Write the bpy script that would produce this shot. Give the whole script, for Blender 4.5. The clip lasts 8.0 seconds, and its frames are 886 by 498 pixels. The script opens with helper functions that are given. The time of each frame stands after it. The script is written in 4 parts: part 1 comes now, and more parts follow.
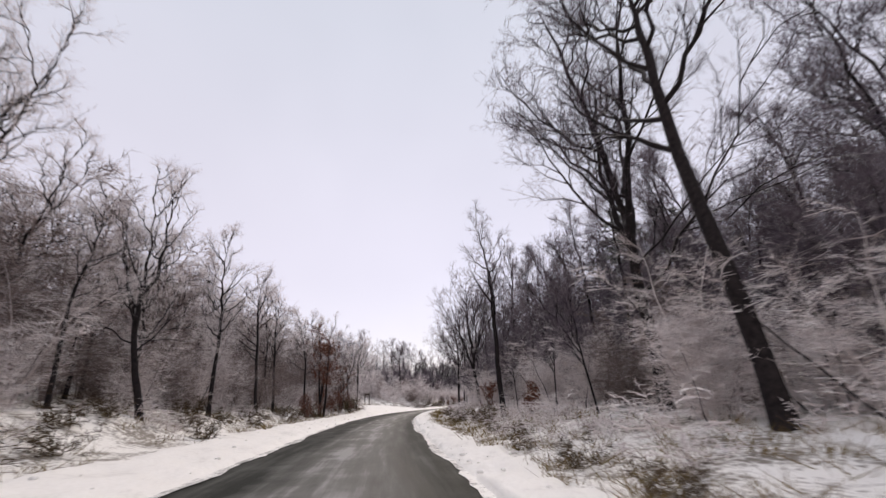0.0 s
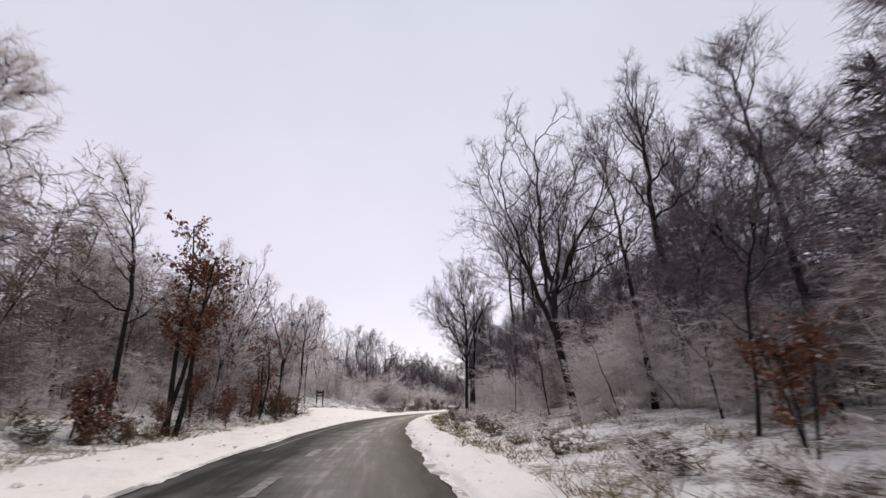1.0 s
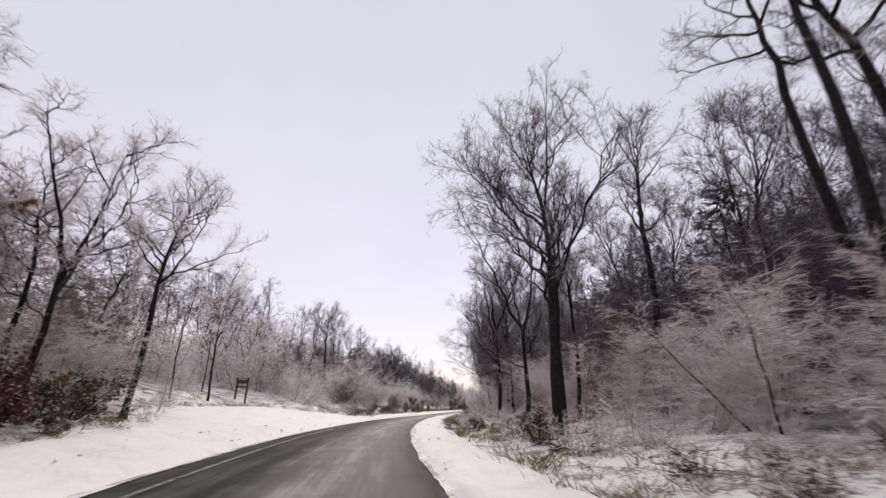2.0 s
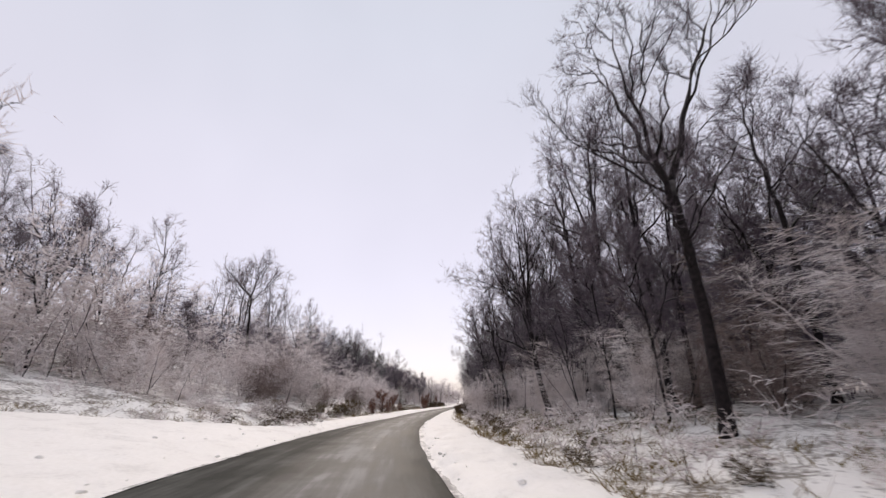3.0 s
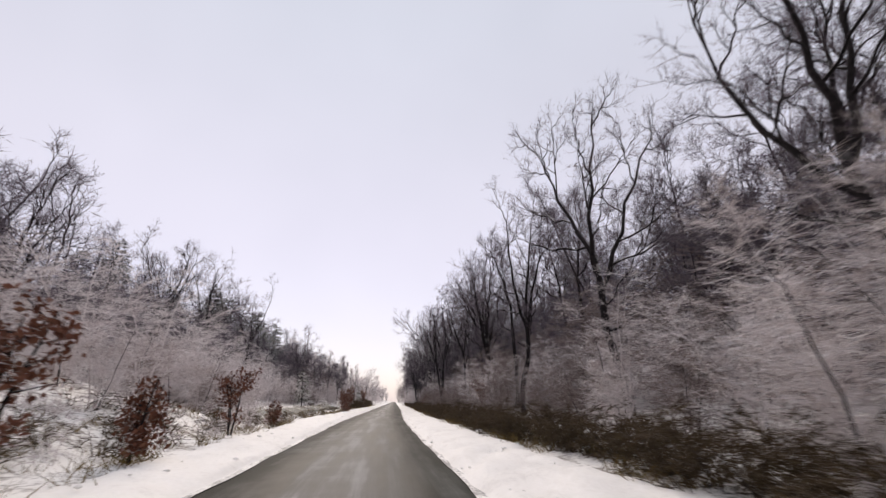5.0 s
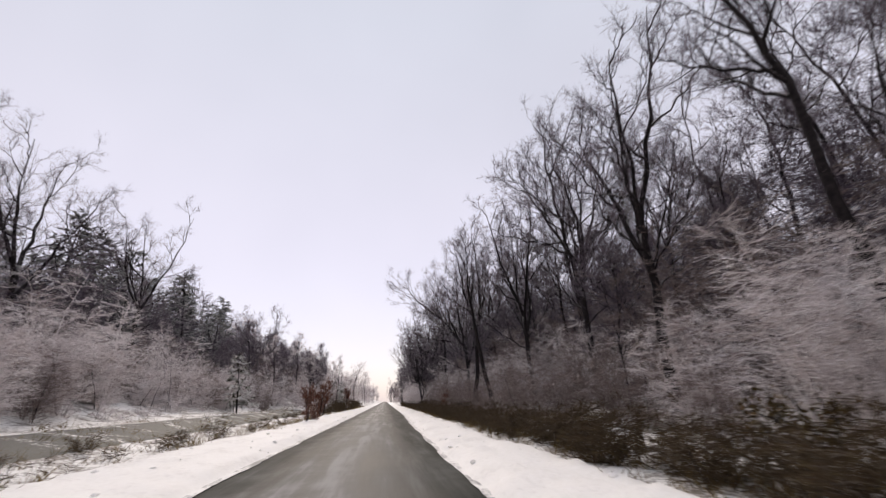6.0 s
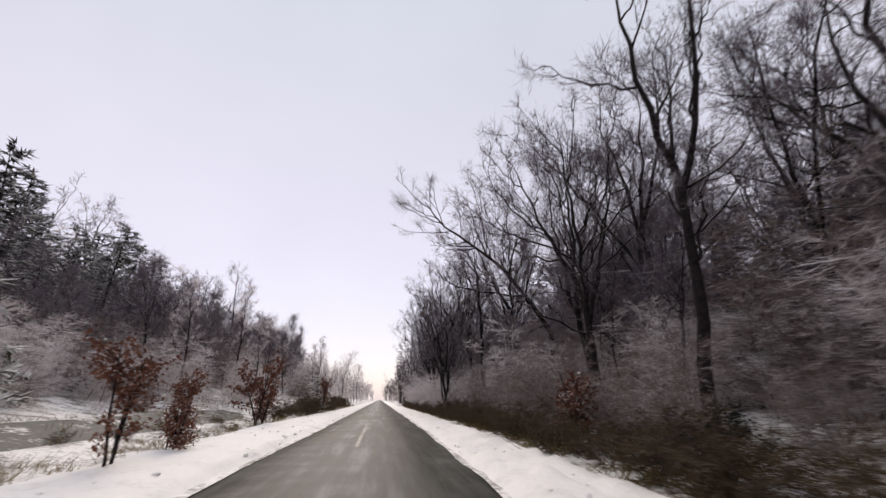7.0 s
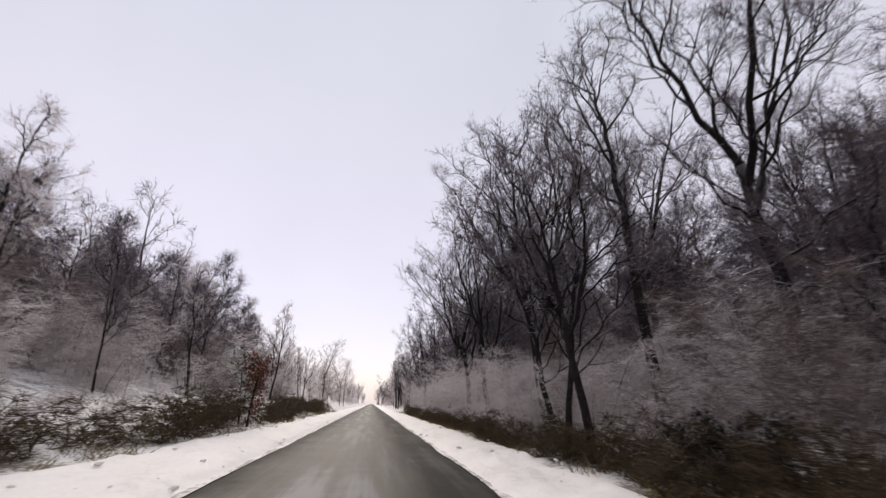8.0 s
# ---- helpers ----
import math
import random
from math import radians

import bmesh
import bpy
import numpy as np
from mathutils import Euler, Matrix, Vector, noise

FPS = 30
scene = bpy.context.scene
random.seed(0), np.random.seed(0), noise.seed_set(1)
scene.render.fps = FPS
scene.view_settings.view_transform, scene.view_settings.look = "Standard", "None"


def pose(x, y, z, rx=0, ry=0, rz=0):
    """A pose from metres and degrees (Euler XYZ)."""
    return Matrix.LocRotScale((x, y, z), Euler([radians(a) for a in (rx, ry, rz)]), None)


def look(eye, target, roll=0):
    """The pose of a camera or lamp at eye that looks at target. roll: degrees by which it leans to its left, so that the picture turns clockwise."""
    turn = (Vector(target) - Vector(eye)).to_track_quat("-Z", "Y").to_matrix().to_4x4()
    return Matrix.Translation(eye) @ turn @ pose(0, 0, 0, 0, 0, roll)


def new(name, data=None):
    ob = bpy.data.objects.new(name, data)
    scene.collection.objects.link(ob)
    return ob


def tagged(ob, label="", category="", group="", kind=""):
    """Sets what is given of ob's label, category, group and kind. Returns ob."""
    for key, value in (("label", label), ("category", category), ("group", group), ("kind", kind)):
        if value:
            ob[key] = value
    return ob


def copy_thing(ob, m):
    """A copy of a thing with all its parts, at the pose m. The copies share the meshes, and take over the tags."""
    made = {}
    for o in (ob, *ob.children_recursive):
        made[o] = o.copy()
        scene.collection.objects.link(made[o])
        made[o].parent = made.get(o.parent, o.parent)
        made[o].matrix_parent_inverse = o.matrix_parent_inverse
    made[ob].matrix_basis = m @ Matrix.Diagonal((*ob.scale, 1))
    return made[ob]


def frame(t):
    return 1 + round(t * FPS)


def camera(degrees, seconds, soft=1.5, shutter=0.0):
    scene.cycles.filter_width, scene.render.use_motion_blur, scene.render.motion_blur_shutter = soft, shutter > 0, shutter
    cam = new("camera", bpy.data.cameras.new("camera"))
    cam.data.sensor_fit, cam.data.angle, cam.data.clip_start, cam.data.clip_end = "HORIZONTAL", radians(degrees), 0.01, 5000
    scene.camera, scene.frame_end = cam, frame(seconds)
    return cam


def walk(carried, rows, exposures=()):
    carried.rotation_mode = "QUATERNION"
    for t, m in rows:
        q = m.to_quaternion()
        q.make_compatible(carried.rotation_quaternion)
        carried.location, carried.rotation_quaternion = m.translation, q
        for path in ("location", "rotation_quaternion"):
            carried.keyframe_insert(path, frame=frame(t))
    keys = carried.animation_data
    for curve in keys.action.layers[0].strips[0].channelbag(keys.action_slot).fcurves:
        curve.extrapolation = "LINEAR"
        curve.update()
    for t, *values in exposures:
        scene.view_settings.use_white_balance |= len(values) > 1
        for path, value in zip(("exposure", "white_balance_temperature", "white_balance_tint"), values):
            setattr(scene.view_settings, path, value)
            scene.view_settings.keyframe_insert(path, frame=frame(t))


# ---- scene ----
cam = camera(93.5, 8.0, soft=1.35, shutter=0.1)

# seconds, x, y, yaw, pitch, roll of the windscreen camera, 1.3 m above the road
PATH = [
    (0.00, 0.000, 0.000, -9.38, 20.19, -2.04),
    (0.50, 0.209, 12.613, -11.33, 20.34, -1.94),
    (1.00, 0.814, 24.902, -13.70, 20.57, -0.85),
    (1.50, 1.791, 36.857, -15.43, 20.67, -0.70),
    (2.00, 3.201, 48.456, -18.05, 20.68, 0.17),
    (2.20, 3.903, 52.989, -18.80, 21.10, 0.30),
    (2.75, 6.261, 65.121, -22.06, 20.66, -0.40),
    (3.30, 9.308, 76.919, -25.55, 19.93, -1.36),
    (3.50, 10.595, 81.152, -26.89, 19.95, -2.00),
    (4.00, 14.207, 91.590, -29.36, 19.78, -0.40),
    (4.50, 18.332, 101.812, -32.23, 20.03, -0.79),
    (4.70, 20.096, 105.846, -33.29, 19.92, -0.83),
    (5.25, 25.180, 116.815, -34.93, 20.04, -1.58),
    (5.80, 30.479, 127.635, -35.87, 20.00, -2.33),
    (6.00, 32.432, 131.539, -35.98, 19.72, -2.50),
    (6.50, 37.335, 141.247, -35.91, 19.71, -1.68),
    (7.00, 42.261, 150.884, -36.09, 19.75, -0.74),
    (7.50, 47.205, 160.452, -36.23, 20.42, -0.74),
    (8.00, 52.189, 169.939, -36.64, 20.40, 0.60),
]
rows = []
for t, px, py, yaw, pitch, roll in PATH:
    a, b = radians(yaw), radians(pitch)
    ahead = Vector((-math.sin(a) * math.cos(b), math.cos(a) * math.cos(b), math.sin(b)))
    eye = Vector((px, py, 1.3))
    rows.append((t, look(eye, eye + ahead, roll)))
walk(cam, rows, [(0.0, 0.12, 7100, 19.5), (8.0, 0.12, 7100, 19.5)])

# ---- sky and light: an overcast winter day ----
world = bpy.data.worlds.new("overcast_sky")
scene.world = world
world.use_nodes = True
wn = world.node_tree.nodes
wl = world.node_tree.links
wn.clear()
sky = wn.new("ShaderNodeTexSky")
sky.sky_type = "NISHITA"
sky.sun_disc = False
sky.sun_elevation, sky.sun_rotation = radians(32), radians(200)
sky_bg = wn.new("ShaderNodeBackground")
sky_bg.inputs["Strength"].default_value = 0.05
cloud = wn.new("ShaderNodeBackground")
w_tc = wn.new("ShaderNodeTexCoord")
w_sep = wn.new("ShaderNodeSeparateXYZ")
w_ramp = wn.new("ShaderNodeValToRGB")
w_noise = wn.new("ShaderNodeTexNoise")
w_noise.inputs["Scale"].default_value = 1.6
w_noise.inputs["Detail"].default_value = 3.0
w_mix = wn.new("ShaderNodeMix")
w_mix.data_type = "RGBA"
w_mix.blend_type = "MULTIPLY"
w_ramp.color_ramp.elements[0].position = 0.0
w_ramp.color_ramp.elements[0].color = (0.60, 0.555, 0.59, 1)
w_ramp.color_ramp.elements[1].position = 0.75
w_ramp.color_ramp.elements[1].color = (0.55, 0.615, 0.695, 1)
w_mid = w_ramp.color_ramp.elements.new(0.22)
w_mid.color = (0.60, 0.59, 0.655, 1)
w_fac = wn.new("ShaderNodeMapRange")
w_fac.inputs["To Min"].default_value = 0.84
w_fac.inputs["To Max"].default_value = 1.14
wl.new(w_tc.outputs["Generated"], w_sep.inputs[0])
wl.new(w_sep.outputs["Z"], w_ramp.inputs["Fac"])
wl.new(w_tc.outputs["Generated"], w_noise.inputs["Vector"])
wl.new(w_noise.outputs["Fac"], w_fac.inputs["Value"])
w_mix.inputs["Factor"].default_value = 1.0
wl.new(w_ramp.outputs["Color"], w_mix.inputs["A"])
wl.new(w_fac.outputs["Result"], w_mix.inputs["B"])
wl.new(w_mix.outputs["Result"], cloud.inputs["Color"])
cloud.inputs["Strength"].default_value = 1.0
w_add = wn.new("ShaderNodeAddShader")
w_out = wn.new("ShaderNodeOutputWorld")
wl.new(sky_bg.outputs[0], w_add.inputs[0])
wl.new(sky.outputs[0], sky_bg.inputs["Color"])
wl.new(cloud.outputs[0], w_add.inputs[1])
wl.new(w_add.outputs[0], w_out.inputs["Surface"])

sun_data = bpy.data.lights.new("sun", "SUN")
sun_data.energy, sun_data.angle, sun_data.color = 1.5, radians(30), (1.0, 0.91, 0.76)
sun = new("sun", sun_data)
sun.matrix_world = look((0, 0, 0), (-0.28, -0.80, -0.53))

# ---- the road's line: heading every 10 m of its length, to the right of +y ----
HEAD = [0.0, 1.51, 3.0, 4.5, 6.33, 8.58, 11.15, 13.99, 16.92, 19.74, 22.31, 24.23, 25.52, 26.33, 26.73, 26.99, 27.22, 27.51, 27.7]
STEP, S_MIN, S_MAX = 0.5, -120.0, 900.0
line_s = np.arange(S_MIN, S_MAX + STEP, STEP)
line_h = np.radians(np.interp(line_s, np.arange(0, 181, 10.0), HEAD))
line_x = np.cumsum(np.sin(line_h)) * STEP
line_y = np.cumsum(np.cos(line_h)) * STEP
line_x -= np.interp(0, line_s, line_x)
line_y -= np.interp(0, line_s, line_y)


def place(s, lat):
    """The point lat metres to the right of the driven line, s metres along it."""
    h = float(np.interp(s, line_s, line_h))
    return (float(np.interp(s, line_s, line_x)) + lat * math.cos(h), float(np.interp(s, line_s, line_y)) - lat * math.sin(h))


def edge_right(s):
    return float(np.interp(s, [0, 20, 57, 85, 95, 115, 145, 165, 178, 230], [1.68, 1.55, 1.22, 1.02, 1.08, 1.42, 1.45, 1.75, 2.0, 2.0]))


def edge_left(s):
    return float(np.interp(s, [0, 15, 40, 58, 70, 95, 115, 147, 180, 230], [-3.55, -3.6, -4.3, -4.45, -4.6, -3.9, -2.75, -3.0, -2.7, -2.8]))


def shoulder_left(s):
    """Width of the open snow beside the left edge."""
    return float(np.interp(s, [0, 45, 62, 74, 87, 92, 100, 125, 136, 146, 154, 160, 168, 173, 180, 186, 191, 200], [2.3, 2.4, 3.2, 9.0, 9.0, 3.0, 1.9, 1.7, 1.8, 3.1, 3.1, 2.4, 2.8, 2.6, 3.1, 3.1, 2.2, 1.7]))


def rise_left(s):
    """Height of the outer rim of that snow."""
    return float(np.interp(s, [0, 55, 74, 87, 93], [0.32, 0.34, 1.25, 1.25, 0.28]))


def shoulder_right(s):
    return float(np.interp(s, [0, 50, 90, 115, 150, 180], [1.15, 1.6, 2.4, 2.3, 1.95, 1.75]))


def bumps(x, y, size, tall):
    return tall * noise.noise(Vector((x / size, y / size, 0.37)))


def ground_z(s, lat):
    """Height of the ground beside the road."""
    x, y = place(s, lat)
    if lat > 0:
        d = lat - edge_right(s)
        w = shoulder_right(s)
        z = float(np.interp(d, [-0.3, 0.0, 0.5, w, w + 1.0, w + 2.6, 7, 10, 14, 30, 60, 160], [-0.12, -0.05, 0.04, 0.12, 0.08, 0.28, 0.7, 1.0, 1.2, 1.8, 2.2, 3]))
        rough = min(max(d - w, 0) / 3, 1)
    else:
        d = edge_left(s) - lat
        w = shoulder_left(s)
        rim = rise_left(s)
        flat = float(np.interp(s, [134, 144, 184, 194], [0, 1, 1, 0]))
        hill = float(np.interp(s, [60, 110], [0, 1]))
        z = float(np.interp(d, [-0.3, 0.0, 0.5, w, w + 1.0, w + 2.6, w + 4.2, w + 9, w + 17, w + 32, w + 60, 160, 1200], [-0.12, -0.05, 0.06, rim, rim + 0.05, rim + 0.7, rim + 1.05, rim + 1.8 + 0.6 * hill, rim + 3.0 + 1.6 * hill, rim + 5 + 5 * hill, rim + 8 + 9 * hill, 26, 60]))
        low = float(np.interp(d, [-0.3, 0.0, 0.5, w, w + 1.2, 4.4, 7.2, 8.5, 12, 19, 34, 62, 160, 1200], [-0.12, -0.05, 0.06, 0.16, 0.12, 0.28, 0.92, 1.05, 2.0, 4.6, 10, 17, 26, 60]))
        z = z * (1 - flat) + low * flat
        rough = min(max(d - w, 0) / 3, 1)
        if flat and 4.2 < d < 7.4:
            rough *= 1 - 0.85 * flat
    return z + rough * (bumps(x, y, 2.3, 0.16) + bumps(x, y, 0.7, 0.05) + bumps(x, y, 14, 0.3)) + 0.02


# ---- materials ----
def material(name, rough=0.8):
    m = bpy.data.materials.new(name)
    m.use_nodes = True
    b = m.node_tree.nodes["Principled BSDF"]
    b.inputs["Roughness"].default_value = rough
    if rough > 0.8:
        b.inputs["Specular IOR Level"].default_value = 0.2
    return m, m.node_tree.nodes, m.node_tree.links, b


def coords(n, l, scale):
    tc = n.new("ShaderNodeTexCoord")
    mp = n.new("ShaderNodeMapping")
    mp.inputs["Scale"].default_value = scale
    l.new(tc.outputs["Object"], mp.inputs["Vector"])
    return mp.outputs["Vector"]


def noise_node(n, l, vec, scale, detail=4.0, rough=0.6):
    t = n.new("ShaderNodeTexNoise")
    t.inputs["Scale"].default_value = scale
    t.inputs["Detail"].default_value = detail
    t.inputs["Roughness"].default_value = rough
    if vec is not None:
        l.new(vec, t.inputs["Vector"])
    return t.outputs["Fac"]


def ramp(n, l, fac, stops):
    r = n.new("ShaderNodeValToRGB")
    e = r.color_ramp.elements
    e[0].position, e[0].color = stops[0][0], (*stops[0][1], 1)
    e[1].position, e[1].color = stops[-1][0], (*stops[-1][1], 1)
    for p, c in stops[1:-1]:
        k = e.new(p)
        k.color = (*c, 1)
    l.new(fac, r.inputs["Fac"])
    return r.outputs["Color"]


def span(n, l, value, a, b, lo=0.0, hi=1.0):
    r = n.new("ShaderNodeMapRange")
    r.inputs["From Min"].default_value, r.inputs["From Max"].default_value = a, b
    r.inputs["To Min"].default_value, r.inputs["To Max"].default_value = lo, hi
    l.new(value, r.inputs["Value"])
    return r.outputs["Result"]


def calc(n, l, op, a, b):
    r = n.new("ShaderNodeMath")
    r.operation = op
    for i, v in enumerate((a, b)):
        if isinstance(v, (int, float)):
            r.inputs[i].default_value = v
        else:
            l.new(v, r.inputs[i])
    return r.outputs[0]


def blend(n, l, fac, a, b):
    r = n.new("ShaderNodeMix")
    r.data_type = "RGBA"
    for key, v in (("Factor", fac), ("A", a), ("B", b)):
        if isinstance(v, tuple):
            r.inputs[key].default_value = (*v, 1)
        elif isinstance(v, (int, float)):
            r.inputs[key].default_value = v
        else:
            l.new(v, r.inputs[key])
    return r.outputs["Result"]


def relief(n, l, b, height, strength, distance):
    k = n.new("ShaderNodeBump")
    k.inputs["Strength"].default_value = strength
    k.inputs["Distance"].default_value = distance
    l.new(height, k.inputs["Height"])
    l.new(k.outputs[0], b.inputs["Normal"])


SNOW = (0.87, 0.855, 0.82)


def snowed(name, stops, low, high, most, grain=6.0, rough=0.85):
    """Bark, twigs or leaves with snow lying on what faces up (from low to high), at most so much of it."""
    m, n, l, b = material(name, rough)
    v = coords(n, l, (1, 1, 1))
    base = ramp(n, l, noise_node(n, l, v, grain), stops)
    g = n.new("ShaderNodeNewGeometry")
    sep = n.new("ShaderNodeSeparateXYZ")
    l.new(g.outputs["Normal"], sep.inputs[0])
    patch = span(n, l, noise_node(n, l, v, 2.2, 3), 0.35, 0.62)
    cover = calc(n, l, "MULTIPLY", span(n, l, sep.outputs["Z"], low, high), calc(n, l, "MULTIPLY", patch, most))
    l.new(blend(n, l, cover, base, SNOW), b.inputs["Base Color"])
    return m


BARK = snowed("dark_wet_bark", [(0.3, (0.008, 0.006, 0.007)), (0.7, (0.030, 0.024, 0.024))], 0.35, 0.9, 0.6, 9.0, 0.95)
TWIG = snowed("bare_twig", [(0.3, (0.072, 0.058, 0.071)), (0.7, (0.190, 0.155, 0.182))], 0.15, 0.95, 0.45)
DARKWOOD = snowed("dark_purple_twigs", [(0.3, (0.068, 0.054, 0.070)), (0.5, (0.116, 0.093, 0.117)), (0.7, (0.176, 0.145, 0.172))], 0.2, 0.95, 0.4, 0.5)
THICKET = snowed("brown_twigs", [(0.3, (0.130, 0.093, 0.083)), (0.5, (0.228, 0.174, 0.160)), (0.7, (0.34, 0.275, 0.26))], 0.0, 0.9, 0.5, 0.35)
FROST = snowed("snowy_twig", [(0.3, (0.46, 0.385, 0.365)), (0.5, (0.68, 0.615, 0.61)), (0.7, (0.84, 0.80, 0.80))], -0.2, 0.8, 0.95, 0.7)
BROWN = snowed("dead_brown_brush", [(0.25, (0.030, 0.021, 0.012)), (0.5, (0.072, 0.047, 0.026)), (0.75, (0.105, 0.080, 0.038))], 0.6, 0.98, 0.12)
GRASS = snowed("dead_grass", [(0.25, (0.06, 0.045, 0.015)), (0.5, (0.19, 0.125, 0.045)), (0.75, (0.13, 0.135, 0.035))], 0.55, 0.98, 0.4)
NEEDLE = snowed("pine_needles", [(0.3, (0.024, 0.028, 0.028)), (0.7, (0.058, 0.062, 0.060))], 0.2, 0.95, 0.45)
NEEDLE_SNOWY = snowed("snow_laden_needles", [(0.3, (0.035, 0.034, 0.020)), (0.7, (0.10, 0.095, 0.06))], -0.1, 0.75, 0.95)
LEAF_RED = snowed("withered_oak_leaf", [(0.25, (0.085, 0.030, 0.020)), (0.5, (0.16, 0.065, 0.042)), (0.75, (0.23, 0.115, 0.07))], 0.55, 0.9, 0.8, 3.0)
LEAF_OLIVE = snowed("withered_olive_leaf", [(0.25, (0.055, 0.040, 0.016)), (0.5, (0.11, 0.078, 0.032)), (0.75, (0.16, 0.078, 0.034))], 0.5, 0.9, 0.75, 3.0)
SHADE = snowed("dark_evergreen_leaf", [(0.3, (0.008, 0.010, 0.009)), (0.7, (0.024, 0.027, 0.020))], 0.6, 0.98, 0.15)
WOOD = snowed("weathered_wood", [(0.3, (0.035, 0.026, 0.018)), (0.7, (0.095, 0.068, 0.045))], 0.6, 0.95, 0.9, 12.0)


def make_asphalt():
    m, n, l, b = material("wet_asphalt", 0.45)
    b.inputs["Specular IOR Level"].default_value = 0.16
    g = n.new("ShaderNodeTexCoord")
    uv = n.new("ShaderNodeUVMap")
    uv.uv_map = "lane"
    mp = n.new("ShaderNodeMapping")
    mp.inputs["Scale"].default_value = (1.0, 0.06, 1)
    l.new(uv.outputs[0], mp.inputs["Vector"])
    streak = noise_node(n, l, mp.outputs[0], 2.2, 4)
    blotch = noise_node(n, l, g.outputs["Object"], 0.5, 6, 0.65)
    fine = noise_node(n, l, g.outputs["Object"], 60, 2)
    mixed = calc(n, l, "ADD", calc(n, l, "MULTIPLY", streak, 0.6), calc(n, l, "MULTIPLY", blotch, 0.4))
    sep = n.new("ShaderNodeSeparateXYZ")
    l.new(uv.outputs[0], sep.inputs[0])
    wander = calc(n, l, "ADD", sep.outputs["X"], calc(n, l, "MULTIPLY", calc(n, l, "SUBTRACT", blotch, 0.5), 1.2))
    crown = calc(n, l, "SUBTRACT", 1.0, span(n, l, calc(n, l, "ABSOLUTE", calc(n, l, "ADD", wander, 0.75), 0.0), 0.3, 1.7))
    # base colour lightened along the middle, where the wet road mirrors the sky
    mixed = calc(n, l, "ADD", mixed, span(n, l, crown, 0.0, 1.0, -0.11, 0.06))
    col = ramp(n, l, mixed, [(0.34, (0.034, 0.036, 0.031)), (0.45, (0.090, 0.092, 0.083)), (0.54, (0.155, 0.155, 0.146)), (0.64, (0.33, 0.327, 0.315))])
    l.new(span(n, l, crown, 0.0, 1.0, 0.02, 0.2), b.inputs["Specular IOR Level"])
    # wet sheen painted as paler grey streaks along the middle
    sheen = calc(n, l, "MULTIPLY", span(n, l, streak, 0.52, 0.74, 0.0, 0.32), crown)
    col = blend(n, l, sheen, col, (0.42, 0.42, 0.42))
    l.new(blend(n, l, calc(n, l, "MULTIPLY", fine, 0.25), col, (0.03, 0.03, 0.03)), b.inputs["Base Color"])
    l.new(span(n, l, mixed, 0.35, 0.65, 0.60, 0.8), b.inputs["Roughness"])
    relief(n, l, b, fine, 0.35, 0.01)
    return m


def make_snow(name, dirt, tone, cut=0.5):
    m, n, l, b = material(name, 0.75)
    v = coords(n, l, (1, 1, 1))
    big = noise_node(n, l, v, 0.9, 5)
    small = noise_node(n, l, v, 9.0, 4)
    col = blend(n, l, span(n, l, small, 0.3, 0.7), (0.84, 0.825, 0.785), (0.92, 0.905, 0.87))
    spot = calc(n, l, "MULTIPLY", span(n, l, calc(n, l, "ADD", calc(n, l, "MULTIPLY", big, 0.55), calc(n, l, "MULTIPLY", small, 0.45)), cut, cut + 0.1), dirt)
    l.new(blend(n, l, spot, col, tone), b.inputs["Base Color"])
    relief(n, l, b, small, 0.5, 0.04)
    return m


ASPHALT = make_asphalt()
SNOW_GROUND = make_snow("snow_with_leaf_litter", 0.85, (0.10, 0.072, 0.045), 0.475)
SNOW_CLEAN = make_snow("ploughed_snow", 0.3, (0.46, 0.44, 0.41), 0.52)
SLUSH = make_snow("grey_slush", 0.97, (0.075, 0.076, 0.066), 0.36)


def make_paint():
    m, n, l, b = material("worn_road_paint", 0.6)
    v = coords(n, l, (1, 1, 1))
    l.new(ramp(n, l, noise_node(n, l, v, 5.0, 5), [(0.46, (0.09, 0.09, 0.085)), (0.72, (0.34, 0.34, 0.33))]), b.inputs["Base Color"])
    return m


PAINT = make_paint()


